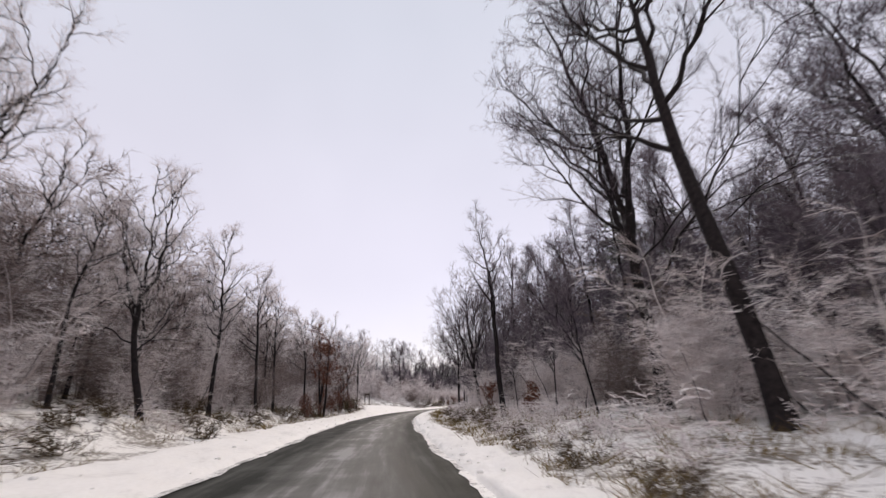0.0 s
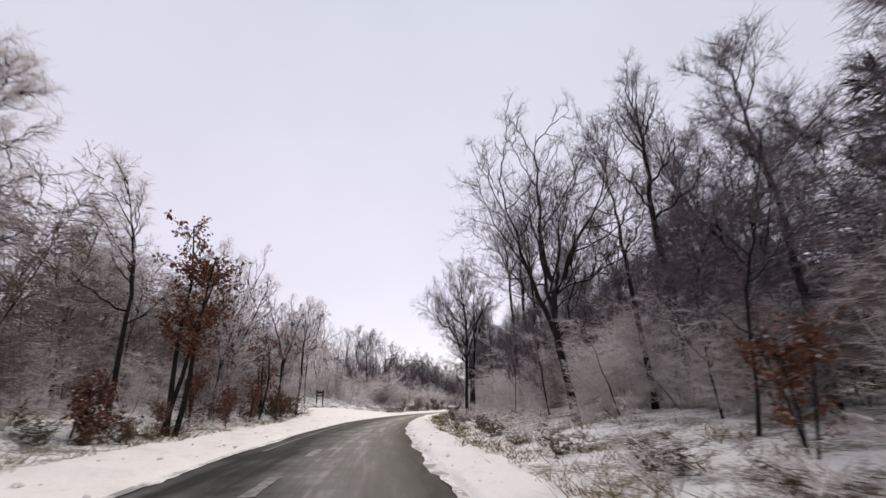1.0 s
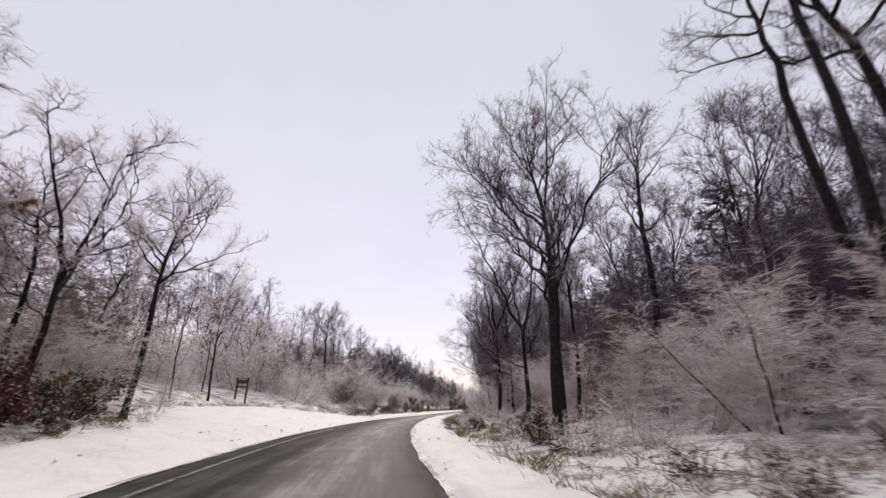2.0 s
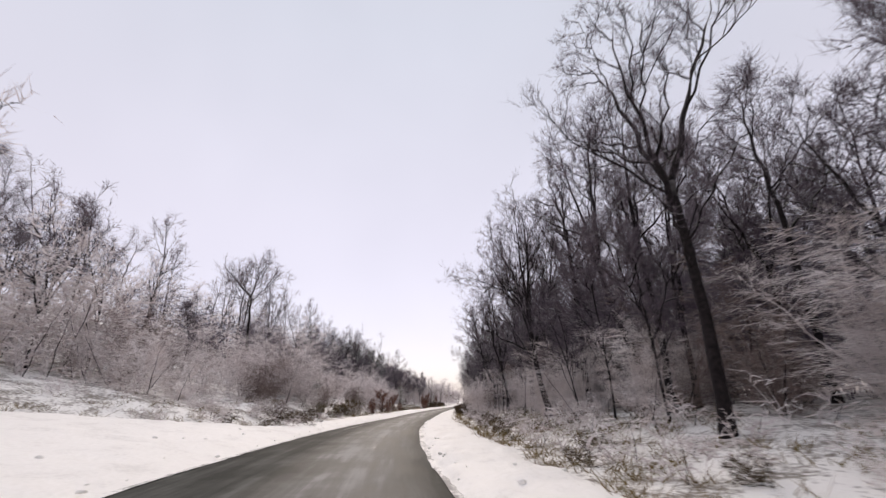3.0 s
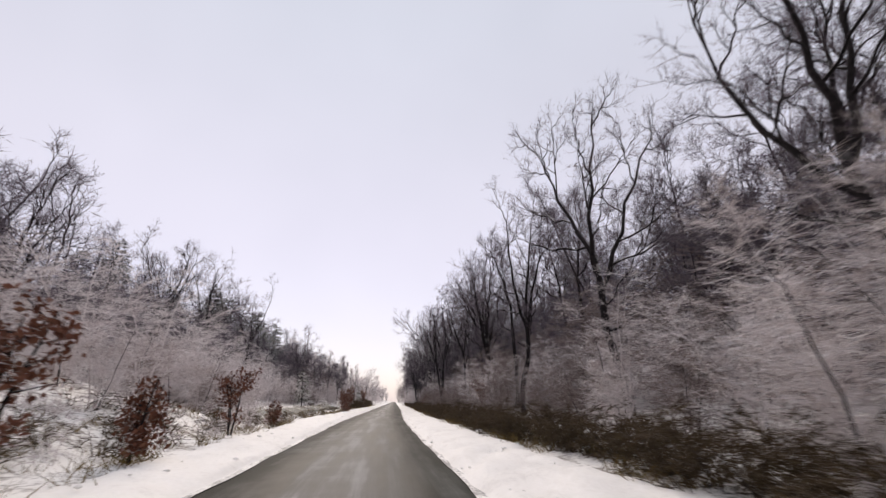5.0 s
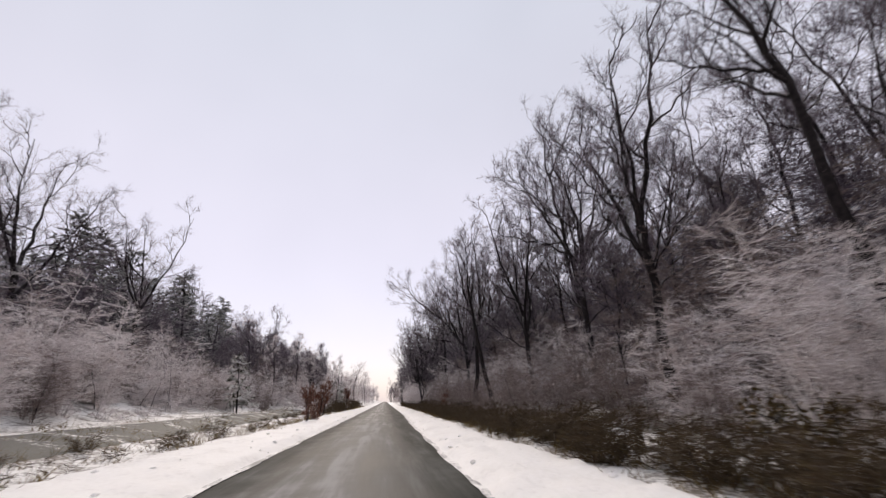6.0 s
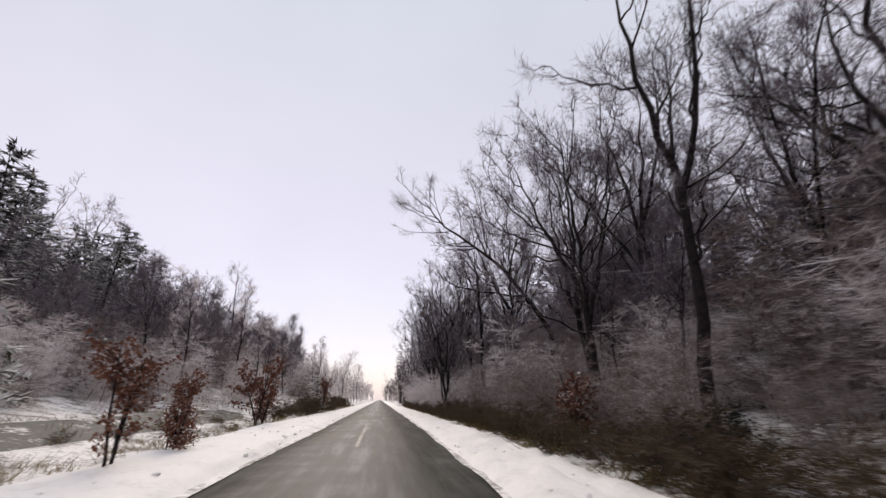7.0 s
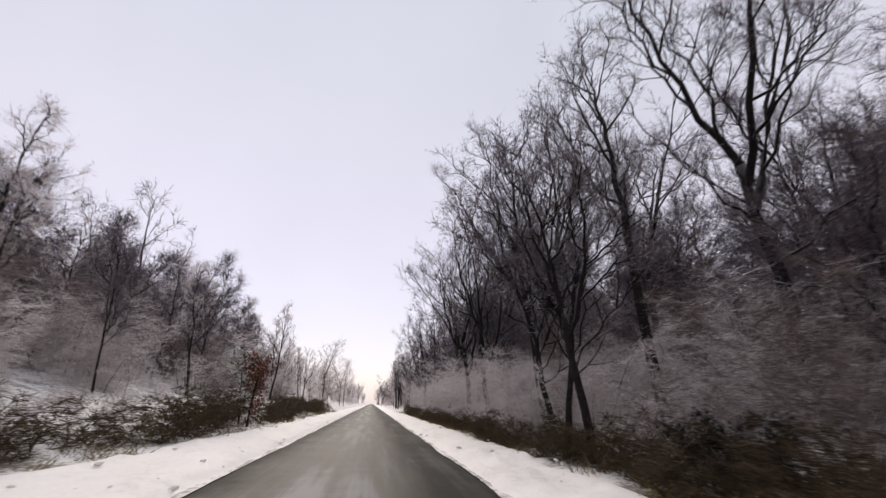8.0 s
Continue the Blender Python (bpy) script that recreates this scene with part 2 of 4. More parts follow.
# ---- mesh helpers ----
class Net:
    """Vertices and faces of one mesh in the making."""

    def __init__(self):
        self.v, self.f, self.twigs, self.bulk, self.far = [], [], [], [], False

    def tube(self, pts, radii, sides, cap=True):
        base = len(self.v)
        side = None
        for i, p in enumerate(pts):
            a = pts[max(i - 1, 0)]
            c = pts[min(i + 1, len(pts) - 1)]
            d = c - a
            d = d / (np.linalg.norm(d) + 1e-9)
            ref = np.array((0.0, 0.0, 1.0)) if abs(d[2]) < 0.9 else np.array((1.0, 0.0, 0.0))
            side = np.cross(d, ref)
            side /= np.linalg.norm(side)
            up = np.cross(side, d)
            for k in range(sides):
                a2 = 2 * math.pi * k / sides
                q = p + radii[i] * (math.cos(a2) * side + math.sin(a2) * up)
                self.v.append((q[0], q[1], q[2]))
        for i in range(len(pts) - 1):
            for k in range(sides):
                k2 = (k + 1) % sides
                self.f.append((base + i * sides + k, base + i * sides + k2, base + (i + 1) * sides + k2, base + (i + 1) * sides + k))
        if cap:
            self.f.append(tuple(base + (len(pts) - 1) * sides + k for k in range(sides)))

    def spike(self, p, q, r):
        """A ridged twig from p to a point at q; thick ones are closed below."""
        self.twigs.append((p[0], p[1], p[2], q[0], q[1], q[2], r))

    def leaf(self, p, d, n, size):
        """A leaf folded along its rib."""
        base = len(self.v)
        w = np.cross(d, n)
        w /= np.linalg.norm(w) + 1e-9
        for q in (p, p + d * size * 0.5 + w * size * 0.33 + n * size * 0.12, p + d * size, p + d * size * 0.5 - w * size * 0.33 + n * size * 0.12):
            self.v.append((q[0], q[1], q[2]))
        self.f += [(base, base + 1, base + 2), (base, base + 2, base + 3)]

    def arrays(self):
        """All vertices and triangles."""
        v = [np.array(self.v).reshape(-1, 3)]
        f = [np.array([(q[0], q[k], q[k + 1]) for q in self.f for k in range(1, len(q) - 1)], int).reshape(-1, 3)]
        if self.twigs or self.bulk:
            t = np.concatenate([np.array(self.twigs).reshape(-1, 7)] + self.bulk)
            p, q, r = t[:, :3], t[:, 3:6], t[:, 6:]
            d = q - p
            s = np.stack([-d[:, 1], d[:, 0] + 1e-6, 0 * d[:, 0]], 1)
            s /= np.linalg.norm(s, axis=1, keepdims=True)
            u = np.cross(s, d)
            u /= np.linalg.norm(u, axis=1, keepdims=True) + 1e-9
            u *= np.where(u[:, 2:] < 0, -1, 1)
            if self.far:
                # distant twigs: one slim blade each, turned at random about its length
                a = np.random.default_rng(len(t)).uniform(0, 3.14, (len(t), 1))
                w = (s * np.cos(a) + u * np.sin(a)) * r * 1.25
                base = len(v[0]) + 3 * np.arange(len(t))[:, None]
                return np.concatenate([v[0], np.stack([p + w, p - w, q], 1).reshape(-1, 3)]), np.concatenate([f[0], base + (0, 1, 2)])
            v.append(np.stack([p + (s - 0.4 * u) * r, p + u * r, p - (s + 0.4 * u) * r, q], 1).reshape(-1, 3))
            base = len(v[0]) + 4 * np.arange(len(t))[:, None]
            f += [base + (0, 1, 3), base + (1, 2, 3), (base + (2, 0, 3))[t[:, 6] > 0.055]]
        return np.concatenate(v), np.concatenate(f)

    def mesh(self, name, mat, smooth=True):
        return raw_mesh(name, *self.arrays(), (mat,), None, smooth)


def raw_mesh(name, v, f, mats, index=None, smooth=True):
    """A mesh from arrays of vertices and triangles."""
    m = bpy.data.meshes.new(name)
    m.vertices.add(len(v))
    m.vertices.foreach_set("co", v.astype(np.float32).ravel())
    m.loops.add(f.size)
    m.loops.foreach_set("vertex_index", f.astype(np.int32).ravel())
    m.polygons.add(len(f))
    m.polygons.foreach_set("loop_start", (np.arange(len(f)) * 3).astype(np.int32))
    for mat in mats:
        m.materials.append(mat)
    if index is not None:
        m.polygons.foreach_set("material_index", index.astype(np.int32))
    m.polygons.foreach_set("use_smooth", np.full(len(f), smooth))
    m.update(calc_edges=True)
    return m


def joined(name, nets, spots, mats, label, category):
    """Far repeats joined into one mesh. nets: for each model its nets, one for each material; spots: model, matrix."""
    for model in nets:
        for net in model:
            net.far = True
    data = [[net.arrays() for net in model] for model in nets]
    vs, fs, ms, total = [], [], [], 0
    for model, m in spots:
        a = np.array(m)
        for k, (v, f) in enumerate(data[model]):
            vs.append(v @ a[:3, :3].T + a[:3, 3])
            fs.append(f + total)
            ms.append(np.full(len(f), k))
            total += len(v)
    v, f, mi = np.concatenate(vs), np.concatenate(fs), np.concatenate(ms)
    return tagged(new(name, raw_mesh(name, v, f, mats, mi)), label, category, "", "stuff")


def spot(s, lat, turn, size, tilt=(0.0, 0.0), sink=0.05):
    x, y = place(s, lat)
    return Matrix.Translation((x, y, ground_z(s, lat) - sink)) @ Euler((tilt[0], tilt[1], turn)).to_matrix().to_4x4() @ Matrix.Diagonal((size, size, size, 1))


def merged(name, nets, mats):
    """One mesh of several nets, each with its own material."""
    rows, total = [], 0
    for k, net in enumerate(nets):
        v, f = net.arrays()
        rows.append((v, f + total, np.full(len(f), k)))
        total += len(v)
    return raw_mesh(name, *(np.concatenate([row[i] for row in rows]) for i in range(2)), mats, np.concatenate([row[2] for row in rows]), False)


def part(name, mesh, parent, label=""):
    ob = new(name, mesh)
    ob.parent = parent
    if label:
        tagged(ob, label)
    return ob


def unit(v):
    x, y, z = v
    k = 1.0 / (math.sqrt(x * x + y * y + z * z) + 1e-9)
    return np.array((x * k, y * k, z * k))


def grow(rng, p, d, length, n, wob, up, steady=False):
    """A crooked line of n steps from p towards d; a steady one ends in the direction it began."""
    x, y, z = p
    pts = [np.array((x, y, z), float)]
    bend = rng.normal(0, wob, (n, 3))
    if steady:
        bend = bend - bend.mean(0)
    a, b, c = unit(d)
    k = length / n
    for e, f, g in bend:
        a, b, c = a + e, b + f, c + g + up
        r = 1.0 / math.sqrt(a * a + b * b + c * c + 1e-12)
        a, b, c = a * r, b * r, c * r
        x, y, z = x + a * k, y + b * k, z + c * k
        pts.append(np.array((x, y, z)))
    return pts


def along(pts, f):
    k = f * (len(pts) - 1)
    i = min(int(k), len(pts) - 2)
    d = pts[i + 1] - pts[i]
    return pts[i] + d * (k - i), unit(d)


def sideways(rng, d, angle):
    """A direction that leaves d by the angle, to any side."""
    a, b, c = rng.normal(0, 1, 3)
    x, y, z = d
    k = a * x + b * y + c * z
    a, b, c = a - k * x, b - k * y, c - k * z
    s = math.sin(angle) / (math.sqrt(a * a + b * b + c * c) + 1e-9)
    g = math.cos(angle)
    return np.array((x * g + a * s, y * g + b * s, z * g + c * s))


def zigzag(rng, p, d, length, n, kink, up):
    """A limb that turns a little to and fro at each node, as an oak's does, and strives upwards."""
    side = sideways(rng, unit(d), 1.5708)
    base = unit(d)
    q = np.array(p, float)
    pts = [q]
    for i in range(n):
        base = unit(base + rng.normal(0, 0.07, 3) + np.array((0, 0, up)))
        step = unit(base + side * (kink if i % 2 else -kink) * rng.uniform(0.4, 1.3))
        q = q + step * (length / n) * rng.uniform(0.8, 1.2)
        pts.append(q)
    return pts


def turned(rng, d, low, high):
    """Rows of directions that leave the rows d by angles from low to high, to any side."""
    s = rng.normal(0, 1, d.shape)
    s -= d * (s * d).sum(1, keepdims=True)
    s /= np.linalg.norm(s, axis=1, keepdims=True) + 1e-9
    a = rng.uniform(low, high, (len(d), 1))
    return d * np.cos(a) + s * np.sin(a)


def sprays(rng, net, rows, per, subs, size, thick, flat=1.0, lift=0.12):
    """Twigs on branchlets; rows: foot, direction, length. Each twig bears subs finer ones."""
    b = np.repeat(np.array(rows), per, 0)
    m = len(b)
    f = rng.uniform(0.08, 1.0, (m, 1))
    q = b[:, :3] + b[:, 3:6] * b[:, 6:] * f
    d = turned(rng, b[:, 3:6], 0.35, 1.15) * (1, 1, flat) + (0, 0, lift)
    d /= np.linalg.norm(d, axis=1, keepdims=True)
    l = rng.uniform(size * 0.5, size * 1.2, (m, 1))
    net.bulk.append(np.concatenate([q, q + d * l, np.full((m, 1), thick)], 1))
    q, d, l = (np.repeat(x, subs, 0) for x in (q, d, l))
    q = q + d * l * rng.uniform(0.15, 0.8, l.shape)
    d = turned(rng, d, 0.4, 1.0) * (1, 1, flat) + (0, 0, lift * 0.5)
    net.bulk.append(np.concatenate([q, q + d * l * rng.uniform(0.4, 0.8, l.shape), np.full((len(q), 1), thick * 0.8)], 1))


def tree_nets(seed, tall, clear=0.35, spread=0.33, girth=0.0128, lean=(0.0, 0.0), limbs=14, fork=0, detail=1.0, wob=0.09, thick=0.0048, bend=None, split=False):
    """Trunk with its limbs and branches, and the twigs of its crown."""
    rng = np.random.default_rng(seed)
    wood, fine = Net(), Net()
    limbs_made = []
    near = detail > 0.95
    r0 = tall * girth * (0.9 if near else 0.75)
    leaders, rows = [], []
    lean_d = np.array((lean[0], lean[1], 1.0))
    if bend:
        # upright below, then leaning over the road
        low = grow(rng, (0, 0, -0.3), lean_d, tall * 0.26, 4, wob, 0.0, True)
        stem = low + grow(rng, low[-1], (bend[0], bend[1], 0.9), tall * 0.70, 10, wob * 1.5, 0.0, True)[1:]
        k = len(stem)
        wood.tube(stem, [r0 * (1.35 if i == 0 else (1 - i / k) ** 0.8 + 0.06) for i in range(k)], 8)
        leaders.append((stem, clear, limbs, r0, 1.0))
    elif fork:
        stem = grow(rng, (0, 0, -0.3), lean_d, tall * rng.uniform(0.36, 0.46), 7, wob, 0.02, True)
        k = len(stem)
        wood.tube(stem, [r0 * (1.35 if i == 0 else 1.0 - 0.4 * i / (k - 1)) for i in range(k)], 8)
        turn = rng.uniform(0, 6.28)
        for j in range(fork):
            a = turn + 6.28 * j / fork + rng.normal(0, 0.3)
            tilt = rng.uniform(0.3, 0.9)
            d = unit(np.array((math.cos(a) * tilt, math.sin(a) * tilt, 1.0)) + lean_d * 0.3)
            led = zigzag(rng, along(stem, 1 - 0.1 * j)[0], d, tall * rng.uniform(0.44, 0.6), 8, 0.16, 0.08)
            wood.tube(led, [r0 * 0.6 * (1 - 0.88 * i / 8) for i in range(9)], 6)
            leaders.append((led, 0.1, limbs // fork + 2, r0 * 0.55, 0.85))
        leaders.append((stem, 0.55, 4, r0 * 0.8, 1.0))
    else:
        low = grow(rng, (0, 0, -0.3), lean_d, tall * 0.5, 6, wob * 0.7, 0.02, True)
        stem = low + zigzag(rng, low[-1], low[-1] - low[-3], tall * 0.47, 8, 0.14, 0.03)[1:]
        wood.tube(stem, [r0 * (1.35 if i == 0 else (1 - i / 14) ** 0.9 + 0.04) for i in range(15)], 8)
        leaders.append((stem, clear, limbs, r0, 1.0))
    for led, start, count, rl, reach in leaders:
        for i in range(count):
            f = start + (0.99 - start) * ((i + rng.uniform(0.1, 0.9)) / count)
            p, d = along(led, f)
            rel = (f - start) / (1 - start)
            d1 = sideways(rng, d, rng.uniform(0.75, 1.25) * (1.0 - 0.45 * rel))
            length = tall * spread * reach * (1 - 0.58 * rel) * rng.uniform(0.65, 1.2)
            r1 = max(rl * (1 - f * 0.75) * 0.58, 0.03)
            limb = Net() if split else wood
            limbs_made.append(limb)
            bough = zigzag(rng, p, d1, length, 7, 0.3, 0.08)
            limb.tube(bough, [r1 * (1 - 0.8 * k / 7) for k in range(8)], 5 if near else 3, False)
            n2 = max(4, int(length * 1.9 * max(detail, 0.6)))
            for j in range(n2):
                g = 0.2 + 0.8 * (j + rng.uniform(0, 1)) / n2
                q, e = along(bough, min(g, 0.995))
                d2 = sideways(rng, e, rng.uniform(0.45, 1.0))
                l2 = length * rng.uniform(0.3, 0.55) * (1.2 - 0.6 * g)
                r2 = max(r1 * (1 - 0.7 * g) * 0.66, 0.019)
                branch = zigzag(rng, q, d2, l2, 3, 0.3, 0.08)
                if near:
                    limb.tube(branch, [r2, r2 * 0.75, r2 * 0.5, r2 * 0.2], 3, False)
                else:
                    limb.spike(q, branch[2], r2 * 1.1)
                    limb.spike(branch[2] * 0.8 + branch[1] * 0.2, branch[-1], r2 * 0.8)
                n3 = max(3 if detail > 0.6 else 2, int(l2 * 4.4 * detail))
                for k in range(n3):
                    q3, e3 = along(branch, 0.15 + 0.84 * (k + rng.uniform(0, 1)) / n3)
                    d3 = unit(sideways(rng, e3, rng.uniform(0.4, 1.0)) + np.array((0, 0, 0.15)))
                    l3 = max(l2 * rng.uniform(0.25, 0.5), 0.3)
                    limb.spike(q3, q3 + d3 * l3, max(r2 * 0.4, 0.0065))
                    rows.append((*q3, *d3, l3))
                rows.append((*branch[2], *unit(branch[3] - branch[2]), float(np.linalg.norm(branch[3] - branch[2]))))
    if near:
        sprays(rng, fine, rows, 5, 2, 0.44, thick)
    elif detail > 0.6:
        sprays(rng, fine, rows, 6, 2, 0.75, thick)
    else:
        sprays(rng, fine, rows, 2, 1, 0.9, thick)
    # bring the whole tree to its height
    k = tall / max(max(q[2] for q in wood.v), float(np.quantile(fine.bulk[0][:, 5], 0.998)))
    for net in (wood, fine, *(limbs_made if split else ())):
        net.v = [(k * x, k * y, k * z) for x, y, z in net.v]
        net.twigs = [(*(k * c for c in row[:6]), row[6]) for row in net.twigs]
        net.bulk = [np.concatenate([k * b[:, :6], b[:, 6:]], 1) for b in net.bulk]
    return (wood, fine, limbs_made) if split else (wood, fine)


def bare_tree(seed, name="bare_tree", twig=None, label="", group="", **shape):
    """A tree as an object; a near one has each limb as a piece of its own on the trunk."""
    wood, fine, *limbs_made = tree_nets(seed, split=shape.get("detail", 1.0) > 0.95, **shape)
    fine.far = True
    ob = new(name)
    trunk = part("trunk", wood.mesh("trunk", BARK), ob)
    for limb in limbs_made[0] if limbs_made else ():
        part("limb", limb.mesh("limb", BARK), trunk)
    part("crown", fine.mesh("crown", twig or TWIG), ob, "leafless crown of fine twigs dusted with snow")
    return tagged(ob, label or "leafless dark-barked roadside tree dusted with snow", "tree", group or "bare trees of the wood")


def bush_nets(seed, tall, stems=7, wide=0.5, density=1.0, thin=0.009, per=4, flat=0.5):
    """Arching stems with side branches in level tiers, on which the snow lies."""
    rng = np.random.default_rng(seed)
    wood, fine = Net(), Net()
    rows = []
    for first in range(stems):
        a = rng.uniform(0, 6.28)
        t = rng.uniform(0.1, wide)
        start = np.array((math.cos(a), math.sin(a), 0)) * rng.uniform(0, 0.35) - np.array((0, 0, 0.1))
        h = tall * rng.uniform(0.6, 1.0)
        stem = zigzag(rng, start, (math.cos(a) * t, math.sin(a) * t, 1), h, 6, 0.1, -0.05 * rng.uniform(0, 1.5))
        r = 0.008 + 0.005 * h
        (fine if first else wood).tube(stem, [r * (1 - 0.85 * i / 6) for i in range(7)], 4 if not first else 3, False)
        n = max(4, int(h * 5.6 * density))
        for i in range(n):
            f = 0.08 + 0.9 * (i + rng.uniform(0, 1)) / n
            p, d = along(stem, f)
            d1 = unit(sideways(rng, d, rng.uniform(0.7, 1.3)) * (1, 1, 0.7))
            l1 = h * rng.uniform(0.10, 0.23) * (1.15 - 0.55 * f) + 0.12
            fine.spike(p, p + d1 * l1, thin * 1.3)
            rows.append((*p, *d1, l1))
            for _ in range(2):
                q = p + d1 * l1 * rng.uniform(0.3, 0.8)
                d2 = unit(sideways(rng, d1, rng.uniform(0.4, 0.9)) * (1, 1, 0.7))
                fine.spike(q, q + d2 * l1 * 0.6, thin)
                rows.append((*q, *d2, l1 * 0.6))
    sprays(rng, fine, rows, per, 2, 0.18 + 0.045 * tall, thin * 0.8, flat, 0.08)
    return wood, fine


def bush(seed, tall, name, mat, label, category, group, **shape):
    wood, fine = bush_nets(seed, tall, **shape)
    fine.far = True
    ob = new(name)
    part("trunk", wood.mesh("trunk", BARK), ob)
    part("crown", fine.mesh("crown", mat), ob)
    return tagged(ob, label, category, group)


def pine(seed, tall, mat=None, label="dark evergreen pine with snow on its needled boughs"):
    rng = np.random.default_rng(seed)
    wood, fine = Net(), Net()
    stem = grow(rng, (0, 0, -0.3), (0, 0, 1), tall, 8, 0.03, 0.05)
    wood.tube(stem, [tall * 0.014 * (1.05 - i / 8) for i in range(9)], 6)
    whorls = int(tall * 2.0)
    for w in range(whorls):
        f = 0.16 + 0.83 * (w + rng.uniform(0, 0.6)) / whorls
        p, _ = along(stem, min(f, 0.99))
        for k in range(5):
            a = rng.uniform(0, 6.28)
            length = tall * 0.24 * (1.1 - f) ** 0.8 * rng.uniform(0.6, 1.2) + 0.2
            b = grow(rng, p, (math.cos(a), math.sin(a), rng.uniform(-0.25, 0.2)), length, 2, 0.15, 0.06)
            wood.spike(b[0], b[-1], 0.03)
            for j in range(int(3 + length * 4.0)):
                q, d = along(b, rng.uniform(0.12, 1.0))
                for _ in range(2):
                    fine.spike(q, q + unit(sideways(rng, d, rng.uniform(0.3, 1.2)) * (1, 1, 0.6) + np.array((0, 0, -0.08))) * rng.uniform(0.3, 0.55), 0.055)
    ob = new("pine_tree")
    part("trunk", wood.mesh("trunk", BARK), ob)
    part("crown", fine.mesh("crown", mat or NEEDLE), ob, "needled boughs carrying snow")
    return tagged(ob, label, "pine tree", "pines on the slope")


def leafy(seed, tall, mat, label, leaves=1100, size=0.145, bare=0.15, wide=0.15, stems=3, reach=1.0):
    """A young oak that keeps its withered leaves."""
    rng = np.random.default_rng(seed)
    wood, fine, limb = Net(), Net(), Net()
    stems = [grow(rng, (rng.normal(0, 0.12), rng.normal(0, 0.12), -0.1), (rng.normal(0, wide), rng.normal(0, wide), 1), tall * rng.uniform(0.75, 1), 6, 0.08, 0.05) for _ in range(stems)]
    boughs = []
    for s in stems:
        (limb if boughs else wood).tube(s, [0.012 * tall * (1 - 0.85 * i / 6) + 0.008 for i in range(7)], 5, False)
        for _ in range(int((6 + tall * 1.5) / reach)):
            p, d = along(s, rng.uniform(bare, 0.98))
            b = grow(rng, p, sideways(rng, d, rng.uniform(0.7, 1.25)), tall * reach * rng.uniform(0.14, 0.32), 3, 0.15, 0.05)
            limb.tube(b, [0.018, 0.013, 0.009, 0.004], 3, False)
            boughs.append(b)
    for _ in range(leaves):
        b = boughs[int(rng.integers(len(boughs)))]
        p, d = along(b, rng.uniform(0.25, 1.0))
        p = p + rng.normal(0, 0.09, 3)
        fine.leaf(p, unit(rng.normal(0, 1, 3) + np.array((0, 0, -0.3))), unit(rng.normal(0, 0.7, 3) + np.array((0, 0, 0.8))), size * rng.uniform(0.6, 1.3))
    ob = new("oak_sapling")
    part("trunk", wood.mesh("trunk", BARK), ob)
    part("crown", merged("crown", (fine, limb), (mat, BARK)), ob, "clinging withered leaves on thin boughs")
    return tagged(ob, label, "young oak", "leafy oak saplings")


def stand(ob, s, lat, turn=0.0, size=1.0, copy=True, sink=0.05, tilt=(0.0, 0.0)):
    """Put a thing on the ground beside the road; a copy of it unless copy is False."""
    m = spot(s, lat, turn, size, tilt, sink)
    if copy:
        c = copy_thing(ob, Matrix.Identity(4))
        c.matrix_basis = m
        return c
    ob.matrix_basis = m
    return ob


# ---- ground, road and snow ----
def sheet(name, stations, across, height, mat, kind_label, uv=False):
    """A strip swept along the road; across(s) gives the sideways places of its columns."""
    v, f, lanes = [], [], []
    cols = None
    for s in stations:
        row = across(s)
        cols = len(row)
        for lat in row:
            x, y = place(s, lat)
            v.append((x, y, height(s, lat)))
            lanes.append((lat, s))
    for i in range(len(stations) - 1):
        for k in range(cols - 1):
            a = i * cols + k
            f.append((a, a + 1, a + cols + 1, a + cols))
    m = bpy.data.meshes.new(name)
    m.from_pydata(v, [], f)
    if uv:
        layer = m.uv_layers.new(name="lane")
        for lp in m.loops:
            layer.data[lp.index].uv = lanes[lp.vertex_index]
    m.materials.append(mat)
    m.polygons.foreach_set("use_smooth", [True] * len(m.polygons))
    m.update()
    return tagged(new(name, m), kind_label, name, "", "structure")


def ground_columns(s):
    left = [1200, 600, 300, 160, 110, 80, 60, 46, 36, 29, 24, 20.5, 18, 16, 14.4, 13, 12, 11, 10, 9.2, 8.4, 7.6, 6.8, 6, 5.2, 4.4, 3.6, 2.8, 2, 1.3, 0.6, 0.2, -0.3]
    right = [-0.3, 0.2, 0.6, 1.2, 1.8, 2.4, 3.0, 3.6, 4.3, 5, 5.8, 6.6, 7.5, 8.6, 10, 12, 15, 19, 25, 34, 48, 70, 110, 160, 300, 600, 1200]
    return [edge_left(s) - d for d in left] + [edge_right(s) + d for d in right]


stations = list(np.arange(-100, -16, 12.0)) + list(np.arange(-16, 230, 0.9)) + list(np.arange(230, 420, 6.0)) + [440, 480, 540, 640, 760, 890]
sheet("ground", stations, ground_columns, ground_z, SNOW_GROUND, "snow-covered wood floor with leaf litter showing through")


def road_columns(s):
    a, b = edge_left(s) - 0.25, edge_right(s) + 0.25
    return [a + (b - a) * i / 10 for i in range(11)]


def road_z(s, lat):
    a, b = edge_left(s), edge_right(s)
    u = (lat - (a + b) / 2) / ((b - a) / 2)
    return 0.03 - 0.03 * u * u


road_stations = list(np.arange(-60, 260, 2.0)) + list(np.arange(260, 440, 10.0)) + [460, 520, 640, 880]
sheet("road", road_stations, road_columns, road_z, ASPHALT, "wet grey asphalt road cleared of snow", True)


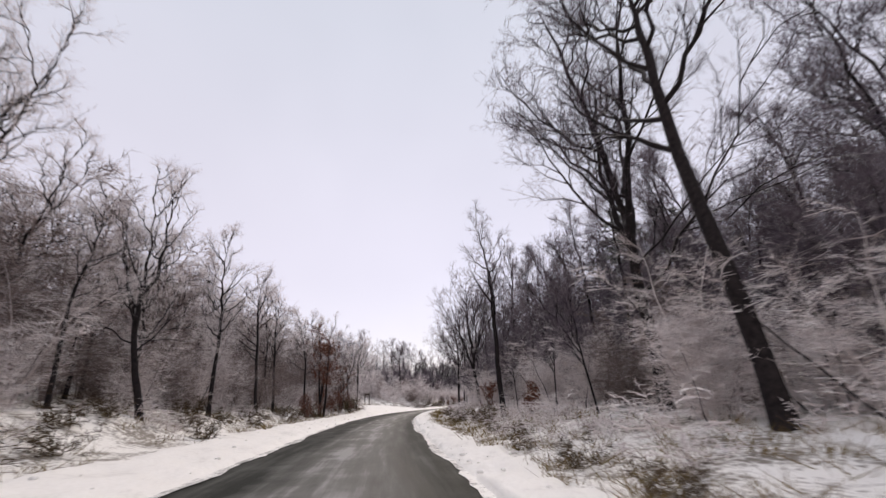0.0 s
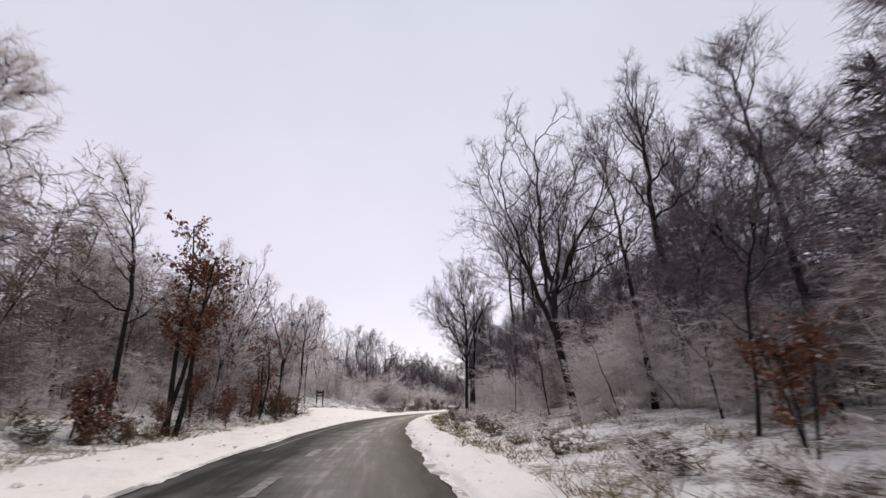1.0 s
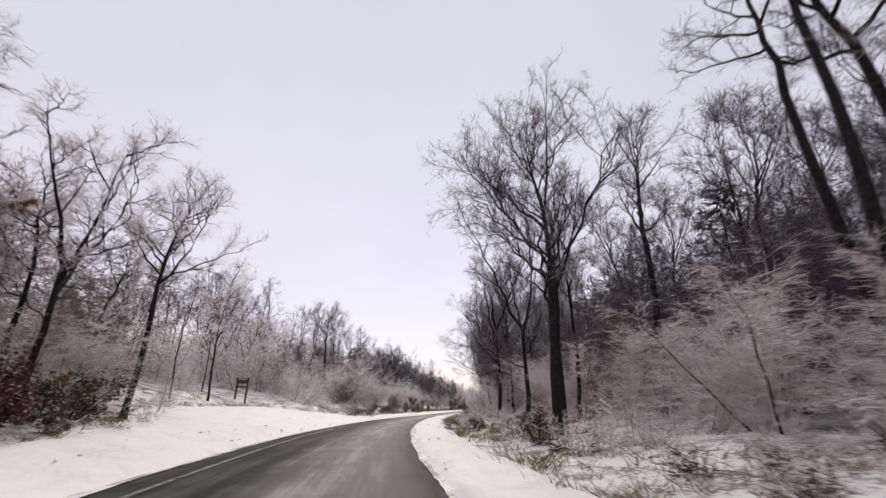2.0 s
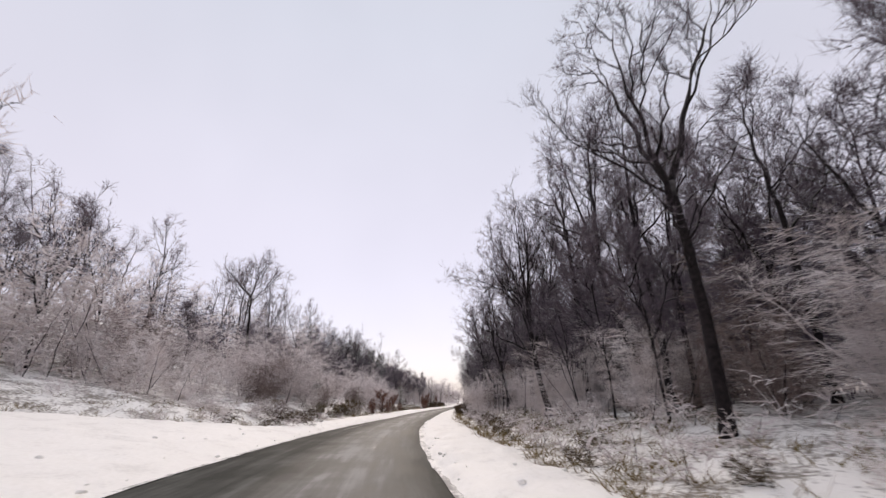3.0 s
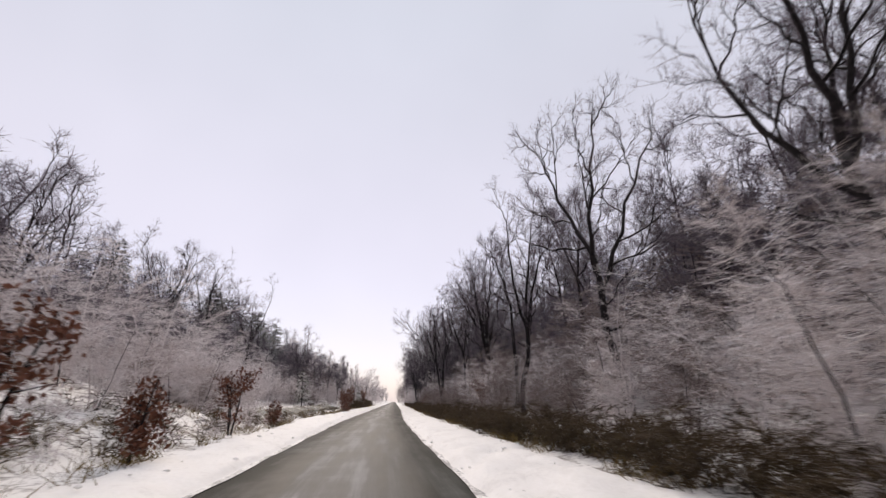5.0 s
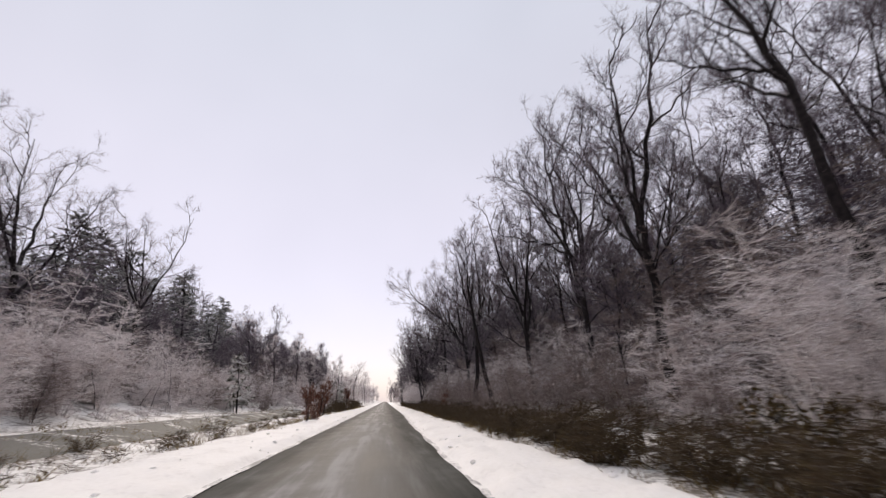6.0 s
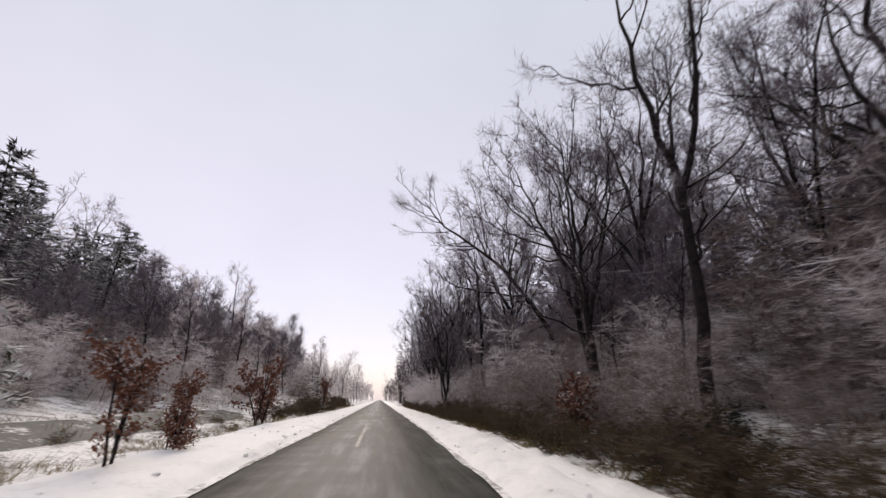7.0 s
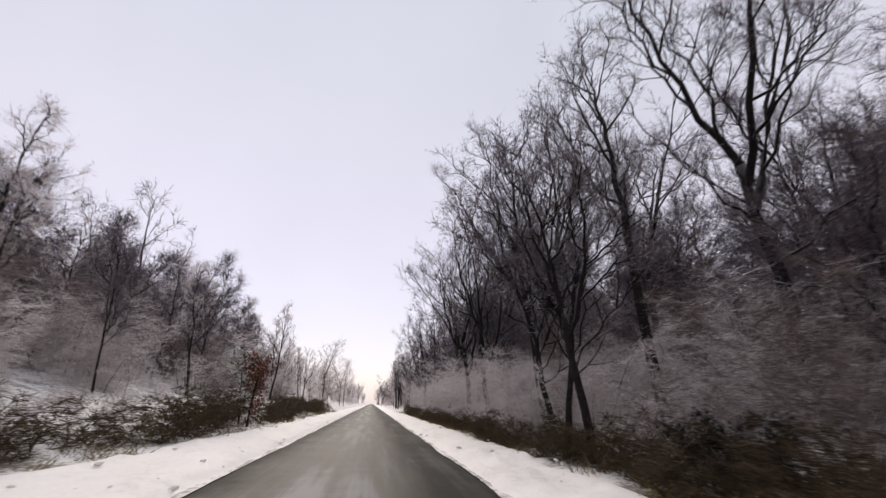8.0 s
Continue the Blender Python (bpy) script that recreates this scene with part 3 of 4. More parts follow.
def bank(name, side, label):
    """The ploughed snow along one edge, lumpy, with a ragged foot."""
    v, f = [], []
    n = 17
    rows_s = list(np.arange(-20, 232, 0.35)) + list(np.arange(232, 450, 4.0))
    for s in rows_s:
        e = edge_right(s) if side > 0 else -edge_left(s)
        w = (shoulder_right(s) if side > 0 else shoulder_left(s))
        ragged = 0.075 * noise.noise(Vector((s * 0.9, side * 3.1, 0))) + 0.07 * noise.noise(Vector((s * 3.1, side * 1.7, 4)))
        outer = 0.35 * noise.noise(Vector((s * 0.5, side * 7.7, 2))) + 0.2 * noise.noise(Vector((s * 2.0, side * 5.7, 2)))
        for k in range(n):
            u = k / (n - 1)
            d = ragged * (1 - u) + (w + outer) * u ** 1.25
            lat = side * (e + d)
            x, y = place(s, lat)
            hump = min(u * 6, 1) * (1 - max(0, (u - 0.86) / 0.14))
            lump = 0.5 + noise.noise(Vector((x * 1.3, y * 1.3, 0))) * 0.75 + 0.5 * noise.noise(Vector((x * 3.4, y * 3.4, 0)))
            base = ground_z(s, lat)
            top = base + 0.03 + (0.15 if side > 0 else 0.11) * lump + 0.04 * noise.noise(Vector((x * 8, y * 8, 1)))
            z = base - 0.02 + (top - base + 0.02) * hump
            v.append((x, y, max(z, 0.0) if u < 0.1 else z))
    for i in range(len(rows_s) - 1):
        for k in range(n - 1):
            a = i * n + k
            q = (a, a + 1, a + n + 1, a + n)
            f.append(q if side > 0 else q[::-1])
    m = bpy.data.meshes.new(name)
    m.from_pydata(v, [], f)
    m.materials.append(SNOW_CLEAN)
    m.polygons.foreach_set("use_smooth", [True] * len(m.polygons))
    m.update()
    return tagged(new(name, m), label, "snow bank", "", "structure")


bank("snow_bank_right", 1, "ploughed white snow lying along the road edge")
bank("snow_bank_left", -1, "broad white ploughed snow lying along the road edge")


def stripe(name, s0, s1, lat0, lat1, wide, mat, label, category, lift=0.012):
    v, f = [], []
    n = max(2, int((s1 - s0) / 0.5) + 1)
    for i in range(n):
        u = i / (n - 1)
        s = s0 + (s1 - s0) * u
        c = lat0 + (lat1 - lat0) * u + 0.02 * noise.noise(Vector((s * 2, lat0, 0)))
        half = wide / 2 * (1 + 0.35 * noise.noise(Vector((s * 1.7, lat0, 3))))
        for lat in (c - half, c, c + half):
            x, y = place(s, lat)
            v.append((x, y, road_z(s, lat) + lift))
    for i in range(n - 1):
        for k in range(2):
            a = i * 3 + k
            f.append((a, a + 1, a + 4, a + 3))
    m = bpy.data.meshes.new(name)
    m.from_pydata(v, [], f)
    m.materials.append(mat)
    m.update()
    return tagged(new(name, m), label, category, "road markings", "structure")


for s0 in (85.2, 89.4):
    stripe("centre_line", s0, s0 + 1.5, -0.5, -0.5, 0.10, PAINT, "worn white dash of the centre line", "road marking")
for s0 in np.arange(40, 76, 6.0):
    stripe("edge_line", s0, s0 + 5.9, edge_left(s0) + 0.8, edge_left(s0 + 5.9) + 0.8, 0.12, PAINT, "worn white edge line on the asphalt", "road marking")
for s0 in np.arange(172, 185, 4.5):
    stripe("centre_line", s0, s0 + 4.3, -0.62, -0.62, 0.12, PAINT, "worn white centre line on the asphalt", "road marking")
for s0 in np.arange(96, 106, 5.5):
    stripe("edge_line", s0, s0 + 5.3, edge_left(s0) + 0.75, edge_left(s0 + 5.3) + 0.75, 0.12, PAINT, "worn white edge line on the asphalt", "road marking")
for s0, lat in ((32.5, -1.85), (38.0, -1.8), (27.0, -1.9)):
    stripe("lane_dash", s0, s0 + 2.0, lat, lat, 0.24, PAINT, "worn white lane dash fading from the asphalt", "road marking")

# ---- the trees that stand out, one by one: metres along, metres to the side, shape ----
SIGNAL = [
    # right side
    (7.6, 7.6, dict(tall=16.5, clear=0.35, spread=0.36, lean=(-0.04, 0.03), limbs=15, girth=0.0145)),
    (13.3, 9.0, dict(tall=16.5, spread=0.42, fork=4, limbs=16, lean=(-0.02, 0.0), girth=0.0145)),
    (24.9, 6.4, dict(tall=14.2, clear=0.38, spread=0.22, limbs=15, girth=0.0135, lean=(-0.03, 0.0))),
    (38.6, 10.7, dict(tall=15.4, clear=0.4, spread=0.22, limbs=15, girth=0.0125)),
    (41.4, 7.5, dict(tall=13.8, spread=0.46, fork=5, limbs=20, lean=(-0.05, 0.0), girth=0.0145)),
    (51.8, 9.4, dict(girth=0.0105, tall=15.0, clear=0.45, spread=0.27, limbs=15, lean=(-0.02, 0.0))),
    (55.0, 11.5, dict(tall=16.0, clear=0.45, spread=0.24, limbs=14, lean=(-0.06, 0.0))),
    (54.2, 8.9, dict(girth=0.0105, tall=15.5, clear=0.5, spread=0.22, limbs=13, lean=(-0.04, 0.0))),
    (55.6, 9.9, dict(girth=0.0105, tall=16.0, clear=0.5, spread=0.22, limbs=13, lean=(-0.04, 0.0))),
    (63.6, 6.0, dict(tall=15.4, clear=0.3, spread=0.42, limbs=24, lean=(0.06, 0.0), girth=0.013)),
    (65.0, 6.7, dict(tall=12.5, clear=0.35, spread=0.32, limbs=16, lean=(0.03, 0.03))),
    (108.5, 7.8, dict(tall=13.0, spread=0.34, fork=3, limbs=16, lean=(-0.03, 0.0))),
    (111.0, 9.6, dict(tall=14.0, spread=0.34, fork=3, limbs=16)),
    (113.6, 8.0, dict(tall=13.5, spread=0.32, fork=3, limbs=16, lean=(-0.04, 0.0))),
    (66.7, 12.1, dict(tall=16.5, clear=0.45, spread=0.26, limbs=14)),
    (70.5, 6.8, dict(tall=12.5, spread=0.34, fork=3, limbs=14, lean=(-0.03, 0.0))),
    (80.0, 7.0, dict(tall=15.5, spread=0.32, fork=3, limbs=14, lean=(-0.04, 0.0))),
    (88.5, 10.5, dict(tall=16.5, spread=0.33, fork=2, limbs=14, lean=(-0.14, 0.0))),
    (92.8, 9.4, dict(tall=15.5, clear=0.45, spread=0.26, limbs=14, lean=(-0.02, 0.0))),
    (94.8, 7.9, dict(tall=13.2, spread=0.48, fork=5, limbs=20, girth=0.015, lean=(0.0, 0.0))),
    (103.6, 9.0, dict(tall=16.0, clear=0.3, spread=0.34, limbs=20, lean=(-0.05, 0.0), girth=0.0155)),
    (105.6, 10.6, dict(tall=15.0, clear=0.4, spread=0.28, limbs=14)),
    (115.6, 7.4, dict(tall=11.0, clear=0.42, spread=0.40, limbs=22, bend=(-0.5, -0.05), girth=0.0165)),
    (120.0, 8.6, dict(tall=12.3, spread=0.30, fork=3, limbs=14, lean=(-0.03, 0.0))),
    (128.0, 7.6, dict(tall=12.8, spread=0.32, fork=3, limbs=14, lean=(-0.05, 0.0))),
    (136.5, 7.0, dict(tall=12.8, spread=0.32, fork=3, limbs=14, lean=(-0.05, 0.0))),
    (143.0, 8.6, dict(tall=13.6, clear=0.38, spread=0.30, limbs=14)),
    (148.2, 8.0, dict(tall=13.0, spread=0.37, fork=4, limbs=19, lean=(-0.05, 0.0), girth=0.0145)),
    (159.6, 5.9, dict(tall=10.9, clear=0.42, spread=0.28, limbs=15, lean=(-0.12, 0.12))),
    (160.6, 8.4, dict(tall=13.2, fork=3, spread=0.32, limbs=15)),
    (154.0, 8.8, dict(tall=14.5, spread=0.40, fork=4, limbs=18)),
    (157.2, 10.4, dict(tall=15.0, spread=0.36, fork=3, limbs=16)),
    (176.8, 9.2, dict(tall=14.5, spread=0.42, fork=4, limbs=18)),
    (166.6, 6.2, dict(tall=13.6, spread=0.26, fork=3, limbs=14)),
    (164.0, 9.4, dict(tall=13.2, spread=0.32, fork=3, limbs=15, lean=(-0.02, 0.0))),
    (172.4, 7.2, dict(tall=12.8, spread=0.44, fork=4, limbs=19, lean=(-0.04, 0.0), girth=0.015)),
    (181.6, 9.2, dict(tall=15.0, clear=0.36, spread=0.32, limbs=20, bend=(-0.52, 0.1), girth=0.011)),
    (191.5, 7.8, dict(tall=15.0, clear=0.4, spread=0.3, limbs=14)),
    (194.5, 5.8, dict(tall=14.0, spread=0.42, fork=5, limbs=20, lean=(-0.10, 0.0))),
    (189.7, 4.8, dict(tall=9.5, spread=0.36, fork=3, limbs=12, lean=(-0.02, 0.0))),
    (190.6, 4.5, dict(tall=8.5, spread=0.36, fork=2, limbs=10, lean=(0.05, 0.0))),
    (192.0, 5.0, dict(tall=9.0, spread=0.34, fork=3, limbs=12)),
    (188.6, 9.8, dict(tall=16.0, spread=0.36, fork=3, limbs=16)),
    (198.2, 8.8, dict(tall=16.0, spread=0.36, fork=4, limbs=17)),
    (200.4, 5.6, dict(tall=12.5, spread=0.44, fork=5, limbs=20, lean=(-0.14, 0.0))),
    (206.6, 8.2, dict(tall=15.0, spread=0.36, fork=3, limbs=16)),
    (197.4, 11.6, dict(tall=16.5, spread=0.34, fork=3, limbs=15)),
    (208.4, 10.6, dict(tall=15.5, spread=0.34, fork=3, limbs=15)),
    (216.0, 6.4, dict(tall=13.5, spread=0.36, fork=4, limbs=16)),
    (205.0, 5.6, dict(tall=12.5, spread=0.42, fork=5, limbs=18, lean=(-0.14, 0.0))),
    (211.0, 7.4, dict(tall=14.5, spread=0.33, fork=3, limbs=14, lean=(-0.05, 0.0))),
    # left side
    (9.0, -10.0, dict(tall=12.5, clear=0.3, spread=0.3, limbs=14)),
    (16.6, -8.4, dict(tall=11.2, spread=0.36, fork=3, limbs=18, girth=0.014, lean=(-0.06, 0.0))),
    (23.0, -8.8, dict(tall=10.5, clear=0.3, spread=0.27, limbs=18, girth=0.012, lean=(-0.08, 0.0))),
    (29.8, -8.8, dict(tall=10.6, clear=0.3, spread=0.28, limbs=18, girth=0.012, lean=(-0.06, 0.0))),
    (33.8, -9.0, dict(tall=9.8, clear=0.3, spread=0.26, limbs=17, girth=0.012, lean=(-0.04, 0.0))),
    (40.5, -8.6, dict(tall=9.6, clear=0.3, spread=0.22, limbs=14, girth=0.012)),
    (56.1, -11.2, dict(tall=9.8, spread=0.3, fork=2, limbs=14, girth=0.013, lean=(-0.03, 0.0))),
    (66.0, -9.5, dict(tall=11.4, clear=0.42, spread=0.34, limbs=20, lean=(-0.03, 0.0))),
    (114.0, -17.3, dict(tall=14.2, clear=0.5, spread=0.36, limbs=15, girth=0.014)),
    (57.2, -12.4, dict(tall=12.4, spread=0.34, fork=4, limbs=17, girth=0.012)),
    (60.4, -13.8, dict(tall=12.0, spread=0.34, fork=3, limbs=16, girth=0.012)),
    (-1.5, -9.5, dict(tall=13.5, spread=0.36, fork=3, limbs=16, girth=0.012)),
    (11.5, -12.0, dict(tall=13.0, spread=0.36, fork=4, limbs=17, girth=0.012)),
    (135.0, -16.0, dict(tall=10.0, spread=0.34, fork=3, limbs=15)),
    (152.5, -19.0, dict(tall=12.5, spread=0.34, fork=4, limbs=16)),
    (156.6, -21.5, dict(tall=14.0, spread=0.34, fork=3, limbs=16)),
    (168.0, -16.6, dict(tall=14.5, spread=0.30, fork=4, limbs=15)),
    (160.0, -17.5, dict(tall=15.0, spread=0.34, fork=4, limbs=15)),
]
rng = np.random.default_rng(11)
for i, (s, lat, shape) in enumerate(SIGNAL):
    # leans are given across the road: first number sideways, second along it
    h = float(np.interp(s, line_s, line_h))
    a, b = shape.pop("lean", (0.0, 0.0))
    lean = (a * math.cos(h) + b * math.sin(h), -a * math.sin(h) + b * math.cos(h))
    if "bend" in shape:
        a, b = shape["bend"]
        shape["bend"] = (a * math.cos(h) + b * math.sin(h), -a * math.sin(h) + b * math.cos(h))
    words = "tall leafless oak with dark trunk and spreading limbs beside the road" if lat > 0 else "slender leafless tree with snow-dusted twigs above the verge"
    ob = bare_tree(300 + i, twig=TWIG if lat > 0 or s > 100 else FROST, label=words, lean=lean, **shape)
    stand(ob, s, lat, 0.0, 1.0, copy=False)

# ---- the wood behind them ----
models_near = [
    bare_tree(21, tall=14.0, clear=0.42, spread=0.28, limbs=13, detail=0.7, thick=0.0062),
    bare_tree(22, tall=14.0, spread=0.32, fork=3, limbs=13, detail=0.7, thick=0.0062),
    bare_tree(23, tall=14.0, clear=0.35, spread=0.24, limbs=14, detail=0.7, thick=0.0062),
    bare_tree(24, tall=14.0, spread=0.32, fork=2, limbs=13, detail=0.7, thick=0.0062),
    bare_tree(25, tall=14.0, clear=0.5, spread=0.27, limbs=12, lean=(0.05, 0.0), detail=0.7, thick=0.0062),
    bare_tree(26, tall=14.0, spread=0.34, fork=4, limbs=14, detail=0.7, thick=0.0062),
]
models_frost = [
    bare_tree(27, tall=10.0, clear=0.3, spread=0.28, limbs=13, girth=0.011, twig=FROST, thick=0.0062, label="slender leafless tree white with snow on every twig"),
    bare_tree(28, tall=10.0, spread=0.34, fork=3, limbs=13, girth=0.012, twig=FROST, thick=0.0062, label="slender leafless tree white with snow on every twig"),
    bare_tree(29, tall=10.0, clear=0.25, spread=0.25, limbs=14, girth=0.011, twig=FROST, thick=0.0062, label="slender leafless tree white with snow on every twig"),
]
models_young = [
    bare_tree(45, tall=8.0, clear=0.12, spread=0.30, limbs=16, girth=0.009, detail=0.8, thick=0.0062, label="young leafless tree with dense dark twigs"),
    bare_tree(46, tall=8.0, spread=0.34, fork=3, limbs=15, girth=0.009, detail=0.8, thick=0.0062, label="young leafless tree with dense dark twigs"),
]
models_pine = [pine(41, 11.0), pine(42, 9.0)]
used = [(s, lat) for s, lat, _ in SIGNAL]
# ground kept free of other tall trees: middle along, middle across, half sizes
CLEARINGS = [(112, -18, 9, 7), (54, 9, 4, 3.5), (5, 7.5, 4, 1.6), (181, 8, 3, 2), (104, 9, 3, 2.5), (63, 6.5, 4, 2.5)]


def free(s, lat, gap):
    if any((s - a) ** 2 + (lat - b) ** 2 < gap * gap for a, b in used):
        return False
    used.append((s, lat))
    return True


def scatter(models, count, s_range, lat_range, size, gap, seed, tilt=0.04):
    """Copies of the models, no two closer than gap, or only their spots where models is a number."""
    r = np.random.default_rng(seed)
    spots, tries = [], 0
    while len(spots) < count and tries < count * 20:
        tries += 1
        s, lat = r.uniform(*s_range), r.uniform(*lat_range)
        if any(abs(s - a) < c and abs(lat - b) < d for a, b, c, d in CLEARINGS):
            continue
        if not free(s, lat, gap):
            continue
        kinds = models if isinstance(models, int) else len(models)
        k, turn, z, a, b = int(r.integers(kinds)), r.uniform(0, 6.28), r.uniform(*size), r.normal(0, tilt), r.normal(0, tilt)
        if isinstance(models, int):
            spots.append((k, spot(s, lat, turn, z, (a, b))))
        else:
            spots.append(stand(models[k], s, lat, turn, z, tilt=(a, b)))
    return spots


scatter(models_near, 62, (-4, 225), (8.5, 17), (0.8, 1.1), 2.3, 1)
scatter(models_young, 50, (2, 220), (7.2, 14), (0.65, 1.1), 1.7, 16, 0.08)
scatter(models_frost, 38, (-2, 66), (-17, -9.0), (0.7, 1.1), 1.8, 5)
scatter(models_young, 24, (100, 186), (-22, -14.5), (0.5, 0.8), 2.4, 15)
scatter(models_frost, 30, (185, 290), (-15, -8.5), (0.55, 0.9), 2.4, 8)
scatter(models_pine, 40, (156, 205), (-32, -18.5), (0.75, 1.05), 1.9, 10, 0.02)
scatter(models_pine, 14, (205, 260), (-32, -18), (0.7, 1.0), 2.6, 17, 0.02)
scatter(models_pine, 10, (12, 100), (15, 26), (1.0, 1.3), 4.0, 12, 0.02)
scatter(models_near, 14, (84, 106), (-30, -19), (0.55, 0.8), 2.4, 18)
scatter(models_young, 10, (186, 235), (-16, -9), (0.8, 1.15), 2.0, 19)
for s, lat, size in ((28.0, 17.0, 1.3), (31.2, 19.0, 1.3), (25.4, 18.4, 1.2), (34.0, 17.4, 1.1), (68.0, 18.0, 1.1), (70.5, 20.0, 1.0)):
    stand(models_pine[0], s, lat, s, size)
for k, m in enumerate(models_near):
    stand(m, 232 + 9 * k, 18.0, 0, 1.0, copy=False)
for k, m in enumerate(models_young):
    stand(m, 214 + 9 * k, 12.0, 0, 1.0, copy=False)
for k, m in enumerate(models_frost):
    stand(m, 6 + 9 * k, -13.0, 0, 1.0, copy=False)
for k, m in enumerate(models_pine):
    stand(m, 205 + 9 * k, -30.0, 0, 1.0, copy=False)

# far rows of the wood, joined
far_dark = [tree_nets(31 + k, tall=13.5, clear=0.35, spread=0.28, limbs=9, fork=(0, 3, 0, 2)[k], detail=0.42, thick=0.016) for k in range(4)]
far_pale = [tree_nets(35 + k, tall=10.0, clear=0.3, spread=0.3, limbs=9, fork=(0, 3, 2)[k], detail=0.42, girth=0.010, thick=0.017) for k in range(3)]
spots = scatter(4, 55, (222, 300), (5.0, 14), (0.8, 1.05), 2.4, 3) + scatter(4, 90, (290, 640), (4.6, 20), (0.8, 1.1), 3.2, 4) + scatter(4, 55, (100, 260), (-40, -19), (0.8, 1.15), 2.8, 7)
joined("far_woods", far_dark, spots, (BARK, TWIG), "far rows of leafless dark woodland trees", "woodland")
spots = scatter(3, 55, (-6, 112), (-30, -15), (0.8, 1.2), 2.6, 6) + scatter(3, 40, (95, 260), (-34, -17), (0.6, 0.95), 2.6, 13) + scatter(3, 95, (240, 640), (-22, -6.0), (0.75, 1.15), 3.2, 9)
joined("far_woods", far_pale, spots, (BARK, FROST), "far rows of leafless snow-covered woodland trees", "woodland")

# ---- snow-laden undergrowth ----
SHRUBS = [(3.4, 7, 1.35, 0.5), (4.2, 7, 1.15, 0.5), (5.8, 6, 0.85, 0.3), (2.6, 8, 1.5, 0.6), (5.0, 6, 1.0, 0.4), (3.0, 7, 1.4, 0.6)]
thickets = [
    bush(51 + k, tall, "snowy_thicket", THICKET if k % 2 else FROST, "tangled leafless brown undergrowth dusted with snow" if k % 2 else "tangled leafless undergrowth thick with fresh snow", "thicket", "snowy undergrowth", stems=stems, density=dense, wide=wide, thin=0.0052, per=7)
    for k, (tall, stems, dense, wide) in enumerate(SHRUBS)
]
mid_backs = [bush_nets(121 + k, tall, stems=6, density=0.8, wide=0.45, thin=0.0072, per=5) for k, tall in enumerate((6.0, 7.5, 5.2))]
tall_backs = [bush_nets(91 + k, tall, stems=5, density=0.8, wide=0.3, thin=0.0098, per=4) for k, tall in enumerate((6.0, 7.5, 5.2))]
backs = [bush_nets(81 + k, tall, stems=6, density=0.8, wide=0.65, thin=0.0072, per=5) for k, tall in enumerate((3.6, 5.0, 4.2))]
walls = [bush_nets(97 + k, tall, stems=6, density=0.5, wide=0.25, thin=0.014, per=3) for k, tall in enumerate((10.0, 11.5))]
far_backs = [bush_nets(81 + k, tall, stems=6, density=0.35, wide=0.5, thin=0.026, per=1) for k, tall in enumerate((3.6, 6.0, 4.6))]
dense_trees = [tree_nets(141 + k, tall=13.0, clear=0.3, spread=0.27, limbs=15, fork=(0, 3, 2)[k], detail=0.65, thick=0.00625) for k in range(3)]


def thick_spots(count, s_range, lat_range, size, seed, kinds):
    r = np.random.default_rng(seed)
    rows = [(int(r.integers(kinds)), r.uniform(*s_range), r.uniform(*lat_range), r.uniform(0, 6.28), r.uniform(*size), (r.normal(0, 0.06), r.normal(0, 0.06))) for _ in range(count)]
    # the open snow in front of the notice board stays bare
    return [row for row in rows if not (76 < row[1] < 90 and -16.5 < row[2] < 0)]


near_spots = (
    thick_spots(52, (8, 118), (7.0, 11.5), (0.7, 1.1), 21, 6)
    + thick_spots(48, (112, 215), (6.2, 10), (0.7, 1.2), 22, 6)
    + thick_spots(34, (0, 68), (-13, -9.2), (0.7, 1.0), 24, 6)
    + thick_spots(34, (97, 142), (-12, -7.2), (0.9, 1.2), 26, 6)
    + thick_spots(44, (142, 190), (-15, -11.2), (0.7, 1.0), 29, 6)
    + thick_spots(18, (190, 230), (-12, -9.0), (0.8, 1.1), 27, 6)
)
for k, s, lat, turn, size, tilt in near_spots:
    near = abs(lat) - (6.4 if lat > 0 else 7.4)
    if lat > 0 and s < 100 and k in (1, 5):
        k -= 1
    stand(thickets[k], s, lat, turn, size * min(1.0, 0.55 + 0.25 * near), tilt=tilt)


def deep(label, nets, mat, rows):
    joined("undergrowth", nets, [(k, spot(s, lat, turn, size, tilt)) for k, s, lat, turn, size, tilt in rows], (BARK, mat), label, "undergrowth")


def block(kinds, length, mid, ref, seed):
    """One stretch of a thicket as a mesh, its middle at mid metres beside the road; kinds: nets, twig material, count, sizes, sideways range."""
    r = np.random.default_rng(seed)
    vs, fs, ms, mats, total = [], [], [], [BARK], 0
    for nets, mat, count, size, lats in kinds:
        if mat not in mats:
            mats.append(mat)
        for model in nets:
            for net in model:
                net.far = True
        data = [[net.arrays() for net in model] for model in nets]
        for _ in range(count):
            lat, z = r.uniform(*lats), r.uniform(*size)
            m = Matrix.Translation((lat - mid, r.uniform(-length / 2, length / 2), ground_z(ref, lat) - ground_z(ref, mid) - 0.1)) @ Euler((r.normal(0, 0.05), r.normal(0, 0.05), r.uniform(0, 6.28))).to_matrix().to_4x4() @ Matrix.Diagonal((z, z, z * r.uniform(0.9, 1.1), 1))
            m = np.array(m)
            for k, (v, f) in enumerate(data[int(r.integers(len(nets)))]):
                vs.append(v @ m[:3, :3].T + m[:3, 3])
                fs.append(f + total)
                ms.append(np.full(len(f), mats.index(mat) if k else 0))
                total += len(v)
    return raw_mesh("thicket", np.concatenate(vs), np.concatenate(fs), mats, np.concatenate(ms))


